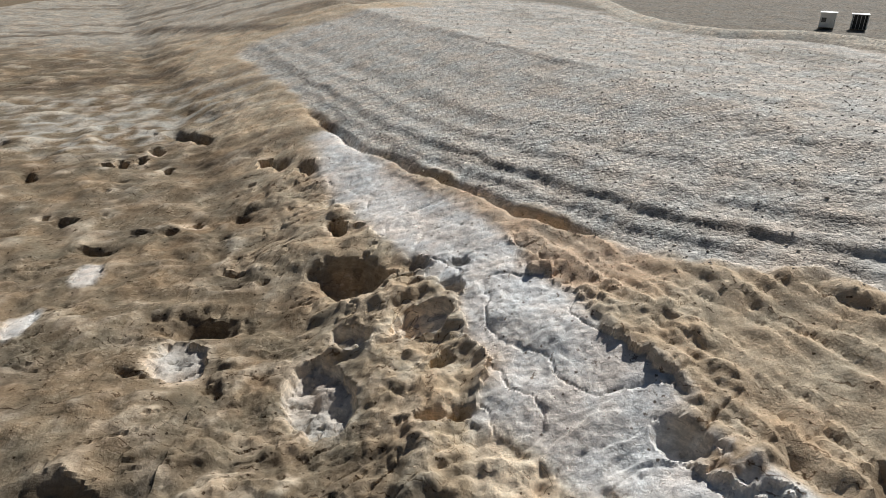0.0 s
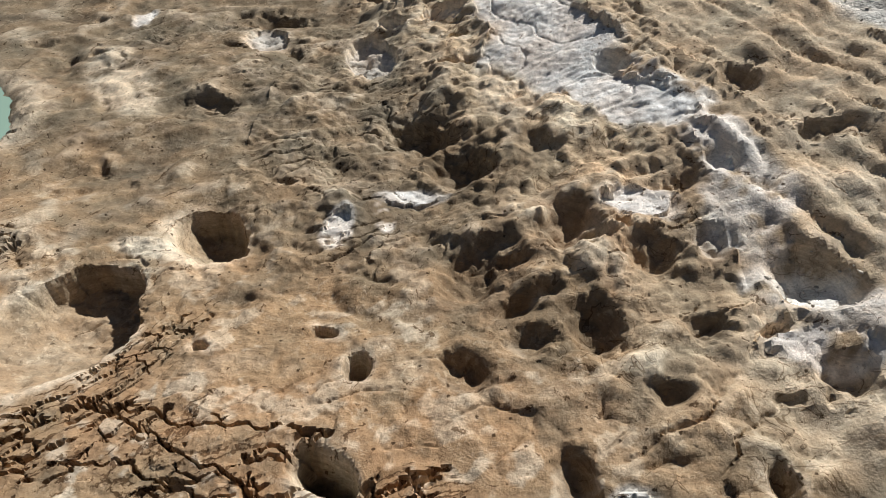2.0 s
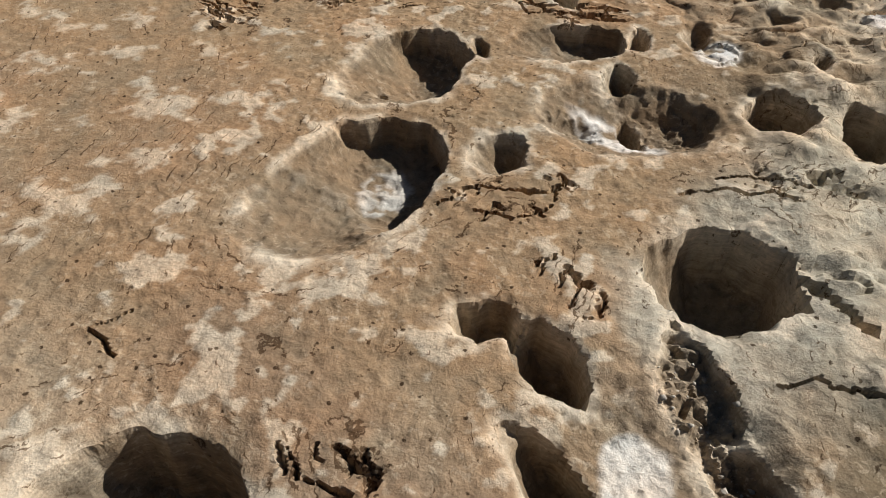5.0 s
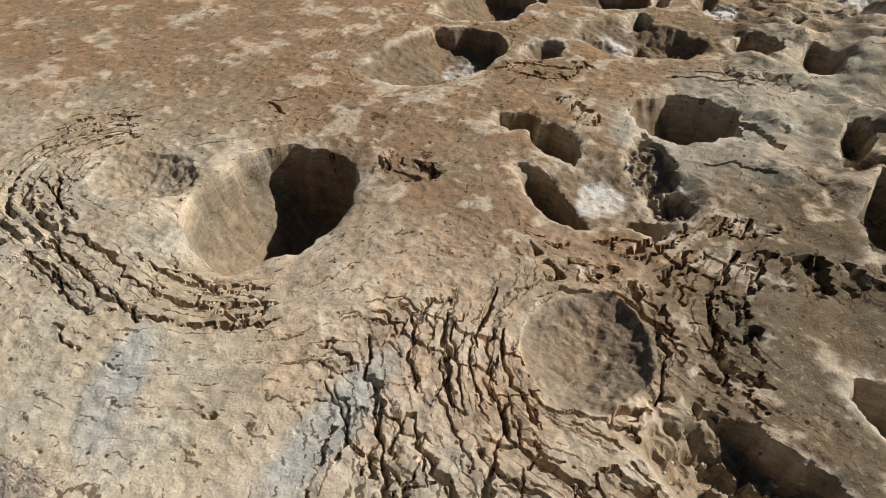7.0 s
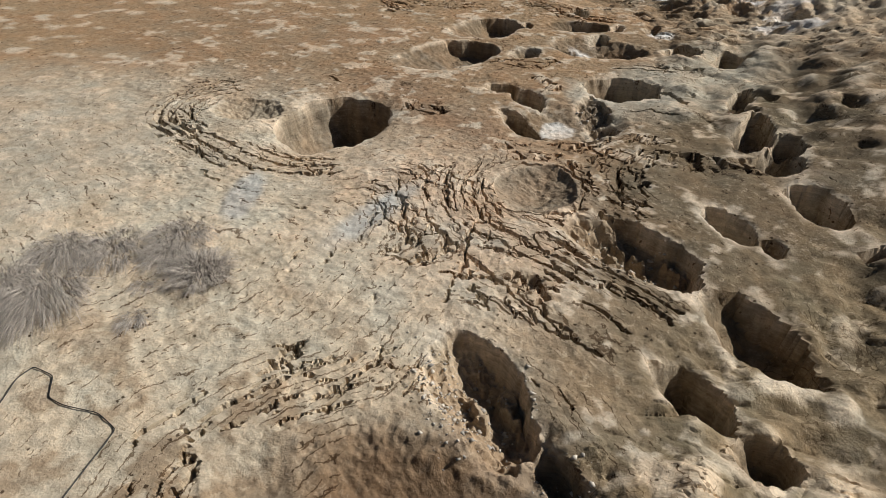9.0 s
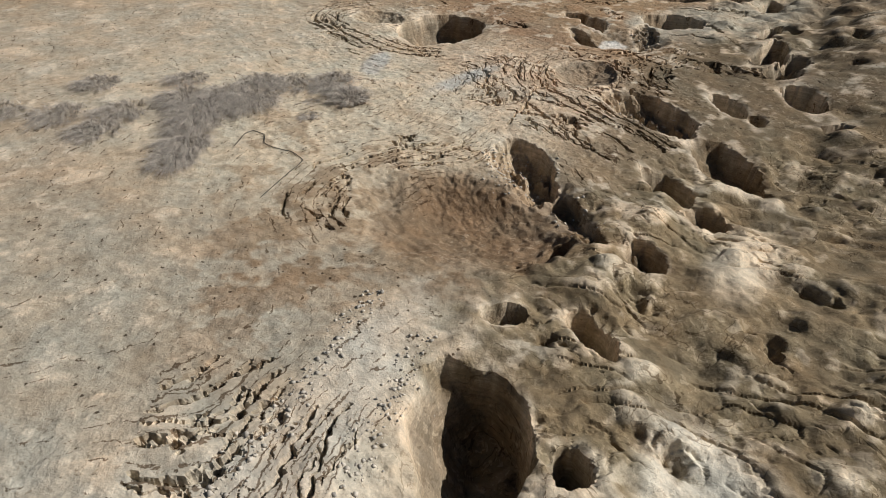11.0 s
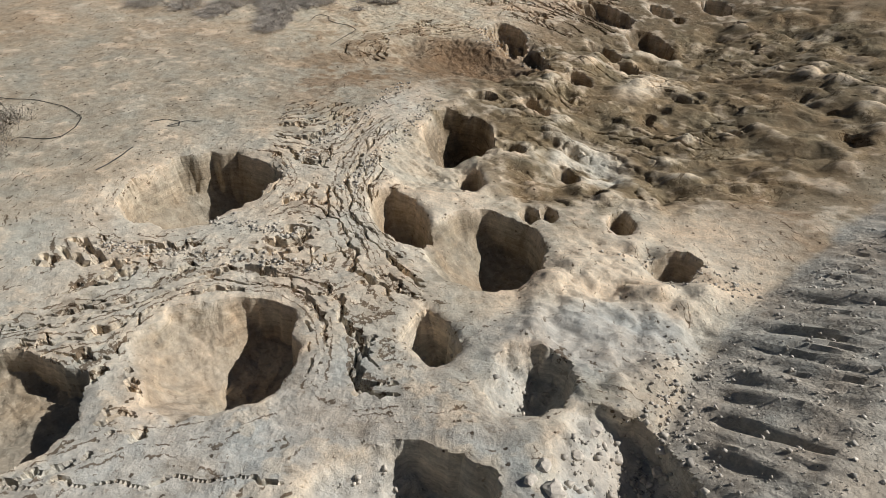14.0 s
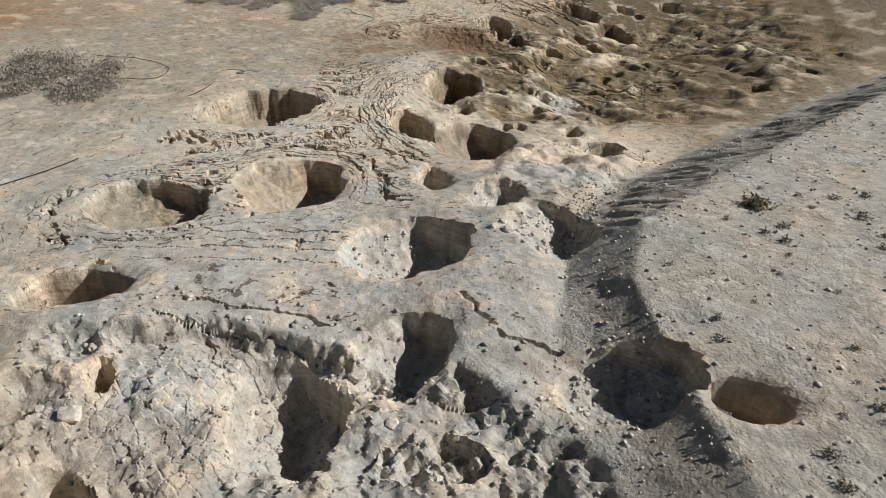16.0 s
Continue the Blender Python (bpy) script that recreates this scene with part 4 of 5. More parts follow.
sinkhole(0.4, 12.6, 2.1, -0.5, 0.3, 1.7, 1.4, "hollow", "soil")
sinkhole(-2.5, 16.8, 2.7, -1.1, -0.1, 2.1, 1.4, "hollow", "soil")
sinkhole(10.7, 0.2, 1.0, -0.1, 0.2, 0.9, 1.2, "hollow", "soil")
sinkhole(8.7, -3.0, 1.1, -0.1, -0.1, 0.6, 0.9, "hollow", "soil")
sinkhole(1.2, 3.9, 1.7, 0.6, 0.1, 2.1, 1.0, "hollow", "soil")
sinkhole(15.1, 7.7, 0.4, -0.1, 0.2, 0.6, 1.2, "hollow", "soil")
sinkhole(13.1, -3.1, 0.7, -0.1, 0.1, 0.3, 1.2, "hollow", "soil")
sinkhole(-16.9, 20.2, 2.8, 0.1, -0.6, 1.9, 0.9, "hollow", "soil")
sinkhole(1.0, -2.1, 1.2, -0.2, -0.0, 1.1, 0.9, "hollow", "soil")
sinkhole(-6.5, 38.5, 3.0, -1.1, 0.0, 2.5, 2.6, "hollow", "soil")
sinkhole(-1.8, 38.2, 1.1, -0.5, -0.0, 0.8, 1.4, "hollow", "soil")
sinkhole(1.1, 37.3, 0.8, -0.3, 0.0, 0.6, 1.4, "hollow", "soil")
sinkhole(0.6, 34.6, 0.7, -0.2, 0.0, 0.9, 1.4, "hollow", "soil")
sinkhole(-8.0, 45.5, 0.9, -0.4, -0.2, 1.2, 1.6, "pit", "soil")
sinkhole(-6.4, 27.4, 2.0, -0.0, -0.7, 2.9, 0.7, "pan", "white")
sinkhole(-15.2, 31.2, 1.8, 0.0, -0.5, 2.0, 0.5, "pan", "white")
sinkhole(-15.0, 34.6, 2.6, 0.2, -0.3, 1.2, 1.2, "hollow", "soil")
sinkhole(-1.1, 32.2, 1.8, -0.2, 0.3, 1.6, 0.9, "pan", "white")
sinkhole(-5.3, 31.7, 1.3, -0.5, -0.1, 1.2, 0.8, "pan", "white")
sinkhole(-8.1, -20.0, 0.2, 0.1, -0.2, 0.3, 1.2, "pit", "soil")
sinkhole(-26.6, -8.7, 2.6, 0.8, -3.1, 4.1, 1.6, "rough", "salt")
sinkhole(-42.6, 63.3, 0.9, 0.0, -0.9, 1.6, 1.6, "hollow", "soil")
sinkhole(-36.2, 67.0, 0.8, 0.0, -0.6, 1.4, 1.4, "pit", "soil")
sinkhole(-35.0, 68.0, 0.8, 0.0, -0.6, 1.4, 1.4, "pit", "soil")
sinkhole(-33.2, 69.2, 0.6, 0.0, -0.5, 1.2, 1.2, "pit", "soil")
sinkhole(-31.9, 77.6, 1.9, -0.5, -0.8, 2.2, 1.6, "hollow", "soil")
sinkhole(-28.3, 74.8, 1.6, -1.0, -0.6, 1.7, 1.6, "hollow", "soil")
sinkhole(-29.0, 65.3, 0.6, 0.0, -0.4, 1.1, 1.1, "pit", "soil")
sinkhole(-32.8, 72.2, 0.8, 0.0, -0.5, 1.3, 1.3, "pit", "soil")
sinkhole(-16.1, 61.6, 1.1, -0.6, -0.3, 1.5, 1.6, "hollow", "soil")
sinkhole(-17.8, 62.7, 0.9, -0.4, -0.3, 1.3, 1.4, "pit", "soil")
sinkhole(-12.9, 58.3, 1.1, -0.7, -0.3, 1.6, 1.6, "hollow", "soil")
sinkhole(-22.6, 49.3, 1.0, 0.0, -0.4, 0.9, 1.2, "hollow", "soil")
sinkhole(-25.2, 49.1, 1.1, 0.0, -0.3, 0.7, 1.1, "hollow", "soil")
sinkhole(-21.1, 51.1, 0.7, 0.0, -0.2, 0.6, 0.8, "pit", "soil")
sinkhole(-32.5, 51.4, 1.2, 0.0, -0.7, 1.2, 1.5, "hollow", "soil")
sinkhole(-27.5, 46.0, 1.8, 0.0, -0.3, 0.6, 1.5, "hollow", "soil")
sinkhole(-34.8, 52.4, 0.5, 0.0, -0.4, 0.6, 0.7, "pit", "soil")
sinkhole(-17.2, 51.2, 0.9, -0.4, -0.2, 0.7, 1.0, "hollow", "soil")
lay(crust(-5.7, 7.5, 0.8, 0.6, -0.2, 1.5), SALT)
lay(crust(4.0, -17.1, 2.2, -0.2, -1.0, 1.2), SALT)
lay(blob(-4.3, -25.6, 1.0, 0.9, -0.6, 1.3, 0.15, 0.9) * smooth(-0.5, 0.1, N2 + 0.8 * N3), (0.62, 0.58, 0.52))
lay(crust(6.5, -8.1, 1.0, 0.5, -0.2, 1.2), SALT)
lay(blob(10.6, -33.2, 1.1, 0.5, -0.4, 1.2, 0.15, 0.6), (0.68, 0.64, 0.58))
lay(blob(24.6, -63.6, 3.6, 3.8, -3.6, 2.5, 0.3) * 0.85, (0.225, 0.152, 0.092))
lay(blob(10.0, 16.6, 2.9, -1.0, -1.1, 2.9, 0.25, 0.45) * 0.8, STREAK)
lay(crust(13.4, 6.3, 1.5, -0.7, -0.1, 2.5) * 0.8, STREAK)
lay(crust(9.6, 7.9, 1.9, -0.5, 0.0, 1.3) * 0.8, STREAK)
lay(crust(13.3, 12.0, 0.7, -0.3, 0.1, 0.8) * 0.8, STREAK)
lay(crust(14.8, -1.0, 1.9, -0.4, -0.1, 1.0) * 0.8, STREAK)
lay(strip([(10.0, 20.0), (12.8, 15.5), (14.0, 10.5), (14.8, 7.0)], 1.3, 0.3) * smooth(-0.5, 0.1, N2 + 0.5 * N3) * 0.9, STREAK)
lay(strip([(13.8, 2.4), (16.4, 0.6), (18.4, -0.6)], 1.1, 0.3) * smooth(-0.6, 0.0, N2 + 0.5 * N3) * 0.9, STREAK)

# cracked ground round and between the holes
band_cracks(-15.0, -6.2, -6.4, -7.6, 1.3)
band_cracks(-7.5, -7.0, -1.2, -8.8, 1.1)
band_cracks(-2.5, -8.8, 0.5, -6.3, 0.9)
band_cracks(-13.8, -4.0, -3.6, -5.6, 1.2)
band_cracks(-18.1, -13.3, -9.5, -11.0, 2.0, 0.75)
band_cracks(-4.9, -9.2, -0.6, -6.6, 0.9)
band_cracks(-21.4, 3.3, -26.7, 8.4, 1.6)
band_cracks(-26.5, -14.2, -18.1, -19.6, 1.8)
band_cracks(-21.0, -15.9, -14.4, -14.0, 1.3)
band_cracks(-0.7, -25.9, 3.7, -22.0, 0.9, 0.8)
band_cracks(0.5, -26.6, 3.6, -24.2, 0.9, 0.8)
band_cracks(4.4, -26.7, 7.5, -28.3, 0.9)
band_cracks(7.9, -20.4, 12.3, -18.6, 1.2, 0.62)
band_cracks(8.8, -17.2, 15.6, -15.9, 2.0, 0.62)
band_cracks(0.3, -38.4, 3.8, -38.4, 0.9)
band_cracks(15.3, -49.2, 21.5, -49.0, 2.6)
band_cracks(13.0, -34.2, 18.5, -30.8, 1.1)
band_cracks(16.7, -35.5, 24.6, -30.9, 1.6)
band_cracks(18.7, -61.7, 22.7, -65.2, 0.9)
band_cracks(14.5, -61.0, 17.0, -63.9, 0.9)
band_cracks(21.9, -62.0, 24.4, -63.9, 0.9)
band_cracks(16.5, -66.4, 21.5, -70.2, 0.9)
band_cracks(18.0, -52.4, 25.0, -50.6, 1.8)
band_cracks(27.0, -81.2, 36.0, -85.6, 0.9)
band_cracks(27.4, -79.0, 40.0, -85.7, 3.0)
band_cracks(31.6, -77.0, 40.8, -84.6, 1.6)
band_cracks(32.7, -83.2, 45.4, -88.9, 2.2)
band_cracks(35.3, -98.0, 42.5, -89.4, 1.6)
band_cracks(40.8, -85.2, 48.2, -87.2, 1.8)
band_cracks(43.6, -107.2, 51.8, -94.4, 0.9, 0.72)
band_cracks(46.0, -107.8, 54.0, -96.0, 1.0, 0.72)
band_cracks(50.5, -108.7, 58.1, -98.1, 1.2, 0.72)
ring_cracks(-3.5, -45.4, 5.5, 4.1, -4.3, 3.6, 1.03, 1.85, way=(-105, 85))
ring_cracks(14.8, -42.7, 2.2, 1.7, -1.7, 2.7, 1.04, 1.6)
ring_cracks(14.8, -42.7, 2.2, 1.7, -1.7, 2.7, 1.6, 2.9, way=(30, 115))
ring_cracks(12.6, -48.9, 4.9, 2.4, -4.6, 5.5, 0.0, 1.15)
ring_cracks(-16.4, -0.3, 3.5, 1.9, -0.2, 3.8, 1.08, 2.1, way=(-60, 80))
ring_cracks(46.0, -94.4, 1.9, 2.8, -2.8, 1.7, 1.08, 2.7, way=(140, 120))
ring_cracks(44.2, -101.9, 1.9, 3.7, -3.0, 1.9, 1.03, 1.45)
ring_cracks(33.4, -89.8, 1.2, 3.9, -2.8, 3.0, 1.04, 1.7, 0.55, way=(-50, 100))
ring_cracks(-5.1, -27.2, 3.3, 3.1, -1.6, 4.4, 1.03, 1.5, 0.4)
ring_cracks(24.6, -63.6, 4.0, 4.2, -3.8, 2.6, 1.1, 2.1, 0.8, way=(150, 100))
CRACKED = np.maximum(CRACKED, (0.22 + 0.18 * N1) * flat * smooth(0.15, -0.15, early - 0.5))
CRACKED = np.maximum(CRACKED, (0.25 + 0.25 * N1) * early * (1 - 0.8 * salt_tone))
CRACKED = np.maximum(CRACKED, 0.5 * blob(8, -56, 13, 9, -9, 12, 0.5) * flat)
CRACKED *= (1 - gravel) * (INSIDE < 0) * (1 - 0.7 * wet)
band_cracks(18.0, -60.6, 21.6, -64.8, 0.9)
band_cracks(16.5, -51.1, 25.5, -51.6, 1.6)
band_cracks(17.2, -48.3, 26.3, -46.6, 1.4)
# the rings: distance from the nearest rims, blended
FLOW = np.zeros(COUNT)
FINE = np.nonzero(SPAN < 0.45)[0]
total = np.full(len(FINE), 1e-9)
for cx, cy, ax, ay, bx, by in RIMS:
    det = ax * by - ay * bx
    dx, dy = X[FINE] - cx, Y[FINE] - cy
    r = np.hypot((dx * by - dy * bx) / det, (ax * dy - ay * dx) / det)
    total += np.exp(-(r - 1) * 0.5 * (math.hypot(ax, ay) + math.hypot(bx, by)) / 2.2)
FLOW[FINE] = -2.2 * np.log(total)
carve(1.05, 0.085, 0.45, 401, 0.15, 0.05, 0.3)
carve(0.62, 0.05, 0.32, 411, 0.4, 0.38, 0.3)
# the longest cracks, one by one
fissure([(-0.9, -26.3), (0.3, -24.5), (2.5, -23.6), (3.7, -22.3)])
fissure([(0.6, -25.8), (2.4, -25.5), (3.4, -24.4), (3.1, -23.0)], 0.08)
fissure([(5.4, -27.1), (6.4, -27.3), (7.4, -28.1)], 0.11)
fissure([(0.6, -38.5), (1.8, -38.9), (3.3, -38.6)], 0.10)
fissure([(13.6, -22.8), (14.8, -23.2), (16.2, -24.1)], 0.18, 0.7)
fissure([(13.8, -28.2), (14.9, -27.3), (16.9, -27.1)], 0.10)
fissure([(7.9, -20.3), (10.0, -19.0), (12.7, -18.2)], 0.10)
fissure([(9.0, -18.6), (11.0, -17.4), (13.6, -16.8)], 0.09)
fissure([(-13.4, -3.8), (-9.8, -5.6), (-6.4, -7.3), (-3.9, -9.0), (-1.6, -8.3), (0.1, -6.7)], 0.11)
fissure([(-15.0, -7.2), (-11.0, -6.6), (-7.0, -8.0), (-4.4, -9.6)], 0.09)
fissure([(-12.0, -4.2), (-8.9, -5.0), (-3.9, -5.0)], 0.09)
fissure([(-7.5, -36.8), (-8.4, -38.4), (-6.8, -38.7)], 0.09)
fissure([(18.1, -60.6), (19.0, -62.4), (21.4, -64.6)], 0.14, 0.6)
fissure([(15.0, -60.4), (15.6, -62.4)], 0.10)
fissure([(16.0, -65.2), (16.9, -66.8)], 0.12)
fissure([(16.5, -51.1), (19.0, -51.4), (22.0, -52.6), (25.0, -52.0)], 0.12)
fissure([(14.2, -46.6), (15.4, -49.4), (16.6, -51.4), (18.2, -54.4)], 0.13)
fissure([(15.1 + 2.9 * math.cos(0.35 * k), -42.7 + 3.2 * math.sin(0.35 * k)) for k in range(-5, 9)], 0.13, 0.55)
for shift in (0.0, 0.8, 1.7, 2.9):
    fissure([(46.5 + shift, -104.8 - 0.3 * shift), (49.2 + shift, -100.7 - 0.4 * shift), (51.4 + shift, -97.4 - 0.5 * shift), (53.0 + shift, -95.4 - 0.6 * shift)], 0.055, 0.3)
fissure([(54.6, -104.2), (57.2, -101.8), (60.0, -99.4)], 0.09)
fissure([(55.6, -105.0), (58.4, -102.4), (60.4, -101.0)], 0.08)
fissure([(62.0, -94.6), (65.0, -95.4), (67.0, -93.8)], 0.09)
crossings(1.5, 0.055, 0.36, 421, 0.3, 0.28)

# ---- the sheet's seams between finer and coarser patches ----
for i in range(TX.shape[0]):
    for j in range(TX.shape[1]):
        n = SIDE[i, j]
        for di, dj in ((1, 0), (-1, 0), (0, 1), (0, -1)):
            a, b = i + di, j + dj
            if 0 <= a < TX.shape[0] and 0 <= b < TX.shape[1] and SIDE[a, b] < n:
                m = SIDE[a, b]
                k, big = UNIT // n, UNIT // m
                run = np.arange(0, UNIT + 1, k)
                if di:
                    gx, gy = np.full(len(run), (TX[i, j] + (di > 0)) * UNIT), TY[i, j] * UNIT + run
                else:
                    gx, gy = TX[i, j] * UNIT + run, np.full(len(run), (TY[i, j] + (dj > 0)) * UNIT)
                at = np.searchsorted(key, (gx + 50000) * WIDE + gy + 50000)
                coarse = run % big == 0
                Z[at] = np.interp(run, run[coarse], Z[at][coarse])


a, b, c, d = (np.stack([X[quad[:, k]], Y[quad[:, k]], Z[quad[:, k]]], 1) for k in range(4))
facing = np.cross(c - a, d - b)
upward = np.stack([sum(np.bincount(quad[:, k], facing[:, m], COUNT) for k in range(4)) for m in range(3)], 1)
upward /= np.linalg.norm(upward, axis=1)[:, None]
facing /= np.linalg.norm(facing, axis=1)[:, None]
SOFT = np.min([(facing * upward[quad[:, k]]).sum(1) for k in range(4)], 0) > 0.93


def sheet_mesh(name, which, origin=(0, 0, 0)):
    faces = quad[which]
    used, flat = np.unique(faces, return_inverse=True)
    me = bpy.data.meshes.new(name)
    me.vertices.add(len(used))
    me.loops.add(faces.size)
    me.polygons.add(len(faces))
    co = np.stack([X[used] - origin[0], Y[used] - origin[1], Z[used] - origin[2]], 1)
    me.vertices.foreach_set("co", co.astype(np.float32).ravel())
    me.loops.foreach_set("vertex_index", flat.ravel().astype(np.int32))
    me.polygons.foreach_set("loop_start", np.arange(0, faces.size, 4, dtype=np.int32))
    me.polygons.foreach_set("use_smooth", SOFT[which])
    me.update(calc_edges=True)
    tone = me.attributes.new("sediment", "FLOAT_COLOR", "POINT")
    tone.data.foreach_set("color", np.concatenate([colour[used], np.ones((len(used), 1))], 1).astype(np.float32).ravel())
    me.attributes.new("stony", "FLOAT", "POINT").data.foreach_set("value", stony[used].astype(np.float32))
    me.attributes.new("flow", "FLOAT", "POINT").data.foreach_set("value", FLOW[used].astype(np.float32))
    me.attributes.new("lumpy", "FLOAT", "POINT").data.foreach_set("value", lumpy[used].astype(np.float32))
    me.attributes.new("cracked", "FLOAT", "POINT").data.foreach_set("value", CRACKED[used].astype(np.float32))
    me.materials.append(EARTH)
    return me


np.clip(colour, 0.02, 0.85, out=colour)
inner = INSIDE[quad]
owner = np.where((inner == inner[:, :1]).all(1), inner[:, 0], -1)
SHAPES = {
    "pit": ("steep-walled sinkhole in dried mud, deep and shaded", "sinkhole"),
    "cone": ("funnel-shaped sinkhole in brown dried mud", "sinkhole"),
    "bowl": ("wide bowl-shaped sinkhole with smooth brown slopes", "sinkhole"),
    "dish": ("shallow dish-shaped sinkhole ringed by cracked mud", "sinkhole"),
    "hollow": ("soft-edged hollow in lumpy dark brown mud", "sinkhole"),
    "rough": ("collapsed sinkhole with rubble and crumbled walls", "sinkhole"),
    "pan": ("shallow hollow floored with white salt crust", "salt pan"),
}


def largest(which):
    """Those of the faces that hang together in the largest piece."""
    faces = quad[which]
    used, flat = np.unique(faces, return_inverse=True)
    flat = flat.reshape(faces.shape)
    label = np.arange(len(used))
    while True:
        low = label[flat].min(1)
        fresh = label.copy()
        for k in range(4):
            np.minimum.at(fresh, flat[:, k], low)
        fresh = fresh[fresh]
        if (fresh == label).all():
            break
        label = fresh
    mark = label[flat[:, 0]]
    return mark == np.bincount(mark).argmax()


order = np.argsort(owner, kind="stable")
bounds = np.searchsorted(owner[order], np.arange(len(HOLES) + 1))
shallow = DEPTHWAY[quad].mean(1)
for number, (cx, cy, size, depth, shape, floor) in enumerate(HOLES):
    mine = order[bounds[number]:bounds[number + 1]]
    if len(mine) < 12:
        owner[mine] = -1
        continue
    keep = largest(mine)
    owner[mine[~keep]] = -1
    mine = mine[keep]
    low = shallow[mine] < 0.6
    if low.any():
        sub = np.nonzero(low)[0]
        low[sub[~largest(mine[sub])]] = False
    if (~low).any():
        sub = np.nonzero(~low)[0]
        stray = sub[~largest(mine[sub])]
        owner[mine[stray]] = -1
        mine, low = np.delete(mine, stray), np.delete(low, stray)
    origin = (cx, cy, float(Z[quad[mine]].min()))
    label, kind_of = SHAPES[shape]
    if floor == "ash" and shape == "bowl":
        label = "wide sinkhole with pale grey slopes and loose rubble"
    elif floor == "clay":
        label = "large sinkhole with smooth tan clay slopes"
    hole = tagged(new("salt_pan" if shape == "pan" else "sinkhole"), label, kind_of, group="sinkholes in the mud")
    hole.location = origin
    for part_name, some in (("wall", mine[~low]), ("floor", mine[low])):
        if len(some):
            ob = new(part_name, sheet_mesh(part_name, some, origin))
            ob.parent = hole
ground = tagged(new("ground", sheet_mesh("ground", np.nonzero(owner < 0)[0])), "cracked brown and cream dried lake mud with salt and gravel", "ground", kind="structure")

# the plain beyond, out to the horizon
edge_x, edge_y = (TX[0, 0] * PATCH, (TX[-1, 0] + 1) * PATCH), (TY[0, 0] * PATCH, (TY[0, -1] + 1) * PATCH)
verts, faces = [], []
far_x, far_y = [-3500, -600, edge_x[0] + 4, edge_x[1] - 4, 600, 3500], [-3500, -500, edge_y[0] + 4, edge_y[1] - 4, 700, 3500]
for fx in far_x:
    for fy in far_y:
        verts.append((fx, fy, float(base_height(np.clip(fx, *edge_x), np.clip(fy, *edge_y))) - 0.7))
for i in range(5):
    for j in range(5):
        if (i, j) != (2, 2):
            faces.append((i * 6 + j, i * 6 + 6 + j, i * 6 + 7 + j, i * 6 + 1 + j))
me = bpy.data.meshes.new("plain")
me.from_pydata(verts, [], faces)
tone = me.attributes.new("sediment", "FLOAT_COLOR", "POINT")
for d in tone.data:
    d.color = (*MUD, 1)
me.materials.append(EARTH)
tagged(new("ground_plain", me), "brown mud plain running out to the horizon", "ground", kind="structure")


# ---- things on the land ----
def ground_z(x, y):
    """Height of the sheet at places x, y (arrays)."""
    x, y = np.asarray(x, float), np.asarray(y, float)
    i = np.clip(np.floor(x / PATCH).astype(int) - TX[0, 0], 0, TX.shape[0] - 1)
    j = np.clip(np.floor(y / PATCH).astype(int) - TY[0, 0], 0, TX.shape[1] - 1)
    k = UNIT // SIDE[i, j]
    gx = (np.round(x / STEP / k) * k).astype(np.int64) + 50000
    gy = (np.round(y / STEP / k) * k).astype(np.int64) + 50000
    at = np.clip(np.searchsorted(key, gx * WIDE + gy), 0, COUNT - 1)
    return Z[at]


def height_at(x, y):
    return float(ground_z(np.array([x]), np.array([y]))[0])


def simple_material(name, tone, rough=0.9, vary=0.3, scale=6.0, bumps=0.3, island=False):
    m, t, bsdf = shader(name)
    place = node(t, "TexCoord").outputs["Object"]
    n = node(t, "TexNoise", Scale=scale, Detail=5.0)
    wire(t, (place, n.inputs["Vector"]))
    grey = t.nodes.new("ShaderNodeCombineColor")
    for k in range(3):
        wire(t, (ramp(t, n.outputs[0], 0.3, 0.7, 1 - vary, 1 + vary), grey.inputs[k]))
    c = mixed(t, "MULTIPLY", 1.0, tone, grey.outputs[0])
    if island:
        luck = node(t, "NewGeometry").outputs["Random Per Island"]
        lot = t.nodes.new("ShaderNodeCombineColor")
        for k in range(3):
            wire(t, (ramp(t, luck, 0, 1, 0.6, 1.35 - 0.04 * k), lot.inputs[k]))
        c = mixed(t, "MULTIPLY", 1.0, c, lot.outputs[0])
    wire(t, (c, bsdf.inputs["Base Color"]))
    bsdf.inputs["Roughness"].default_value = rough
    if bumps:
        b = node(t, "Bump", Strength=bumps, Distance=0.05)
        wire(t, (n.outputs[0], b.inputs["Height"]), (b.outputs[0], bsdf.inputs["Normal"]))
    return m


STRAW = simple_material("dead_grass", (0.50, 0.46, 0.41), 0.8, 0.3, 2.0, 0, True)
TWIG = simple_material("dry_twigs", (0.31, 0.28, 0.235), 0.85, 0.3, 3.0, 0, True)
LEAF = simple_material("dull_leaves", (0.29, 0.265, 0.18), 0.7, 0.3, 3.0, 0, True)
STONE = simple_material("limestone", (0.55, 0.52, 0.47), 0.9, 0.25, 7.0, 0.5, True)
CLOD = simple_material("salt_clods", (0.48, 0.45, 0.40), 0.92, 0.25, 7.0, 0.5, True)
HOSE = simple_material("black_plastic_pipe", (0.035, 0.033, 0.03), 0.5, 0.2, 4.0, 0)
PANEL = simple_material("white_painted_sheet_metal", (0.72, 0.72, 0.70), 0.5, 0.08, 2.0, 0.1)
DARK = simple_material("black_handle_and_shade", (0.05, 0.05, 0.05), 0.8, 0.2, 2.0, 0)
GLASS, gt, gb = shader("dark_window_glass")
gb.inputs["Base Color"].default_value = (0.03, 0.035, 0.04, 1)
gb.inputs["Roughness"].default_value = 0.08
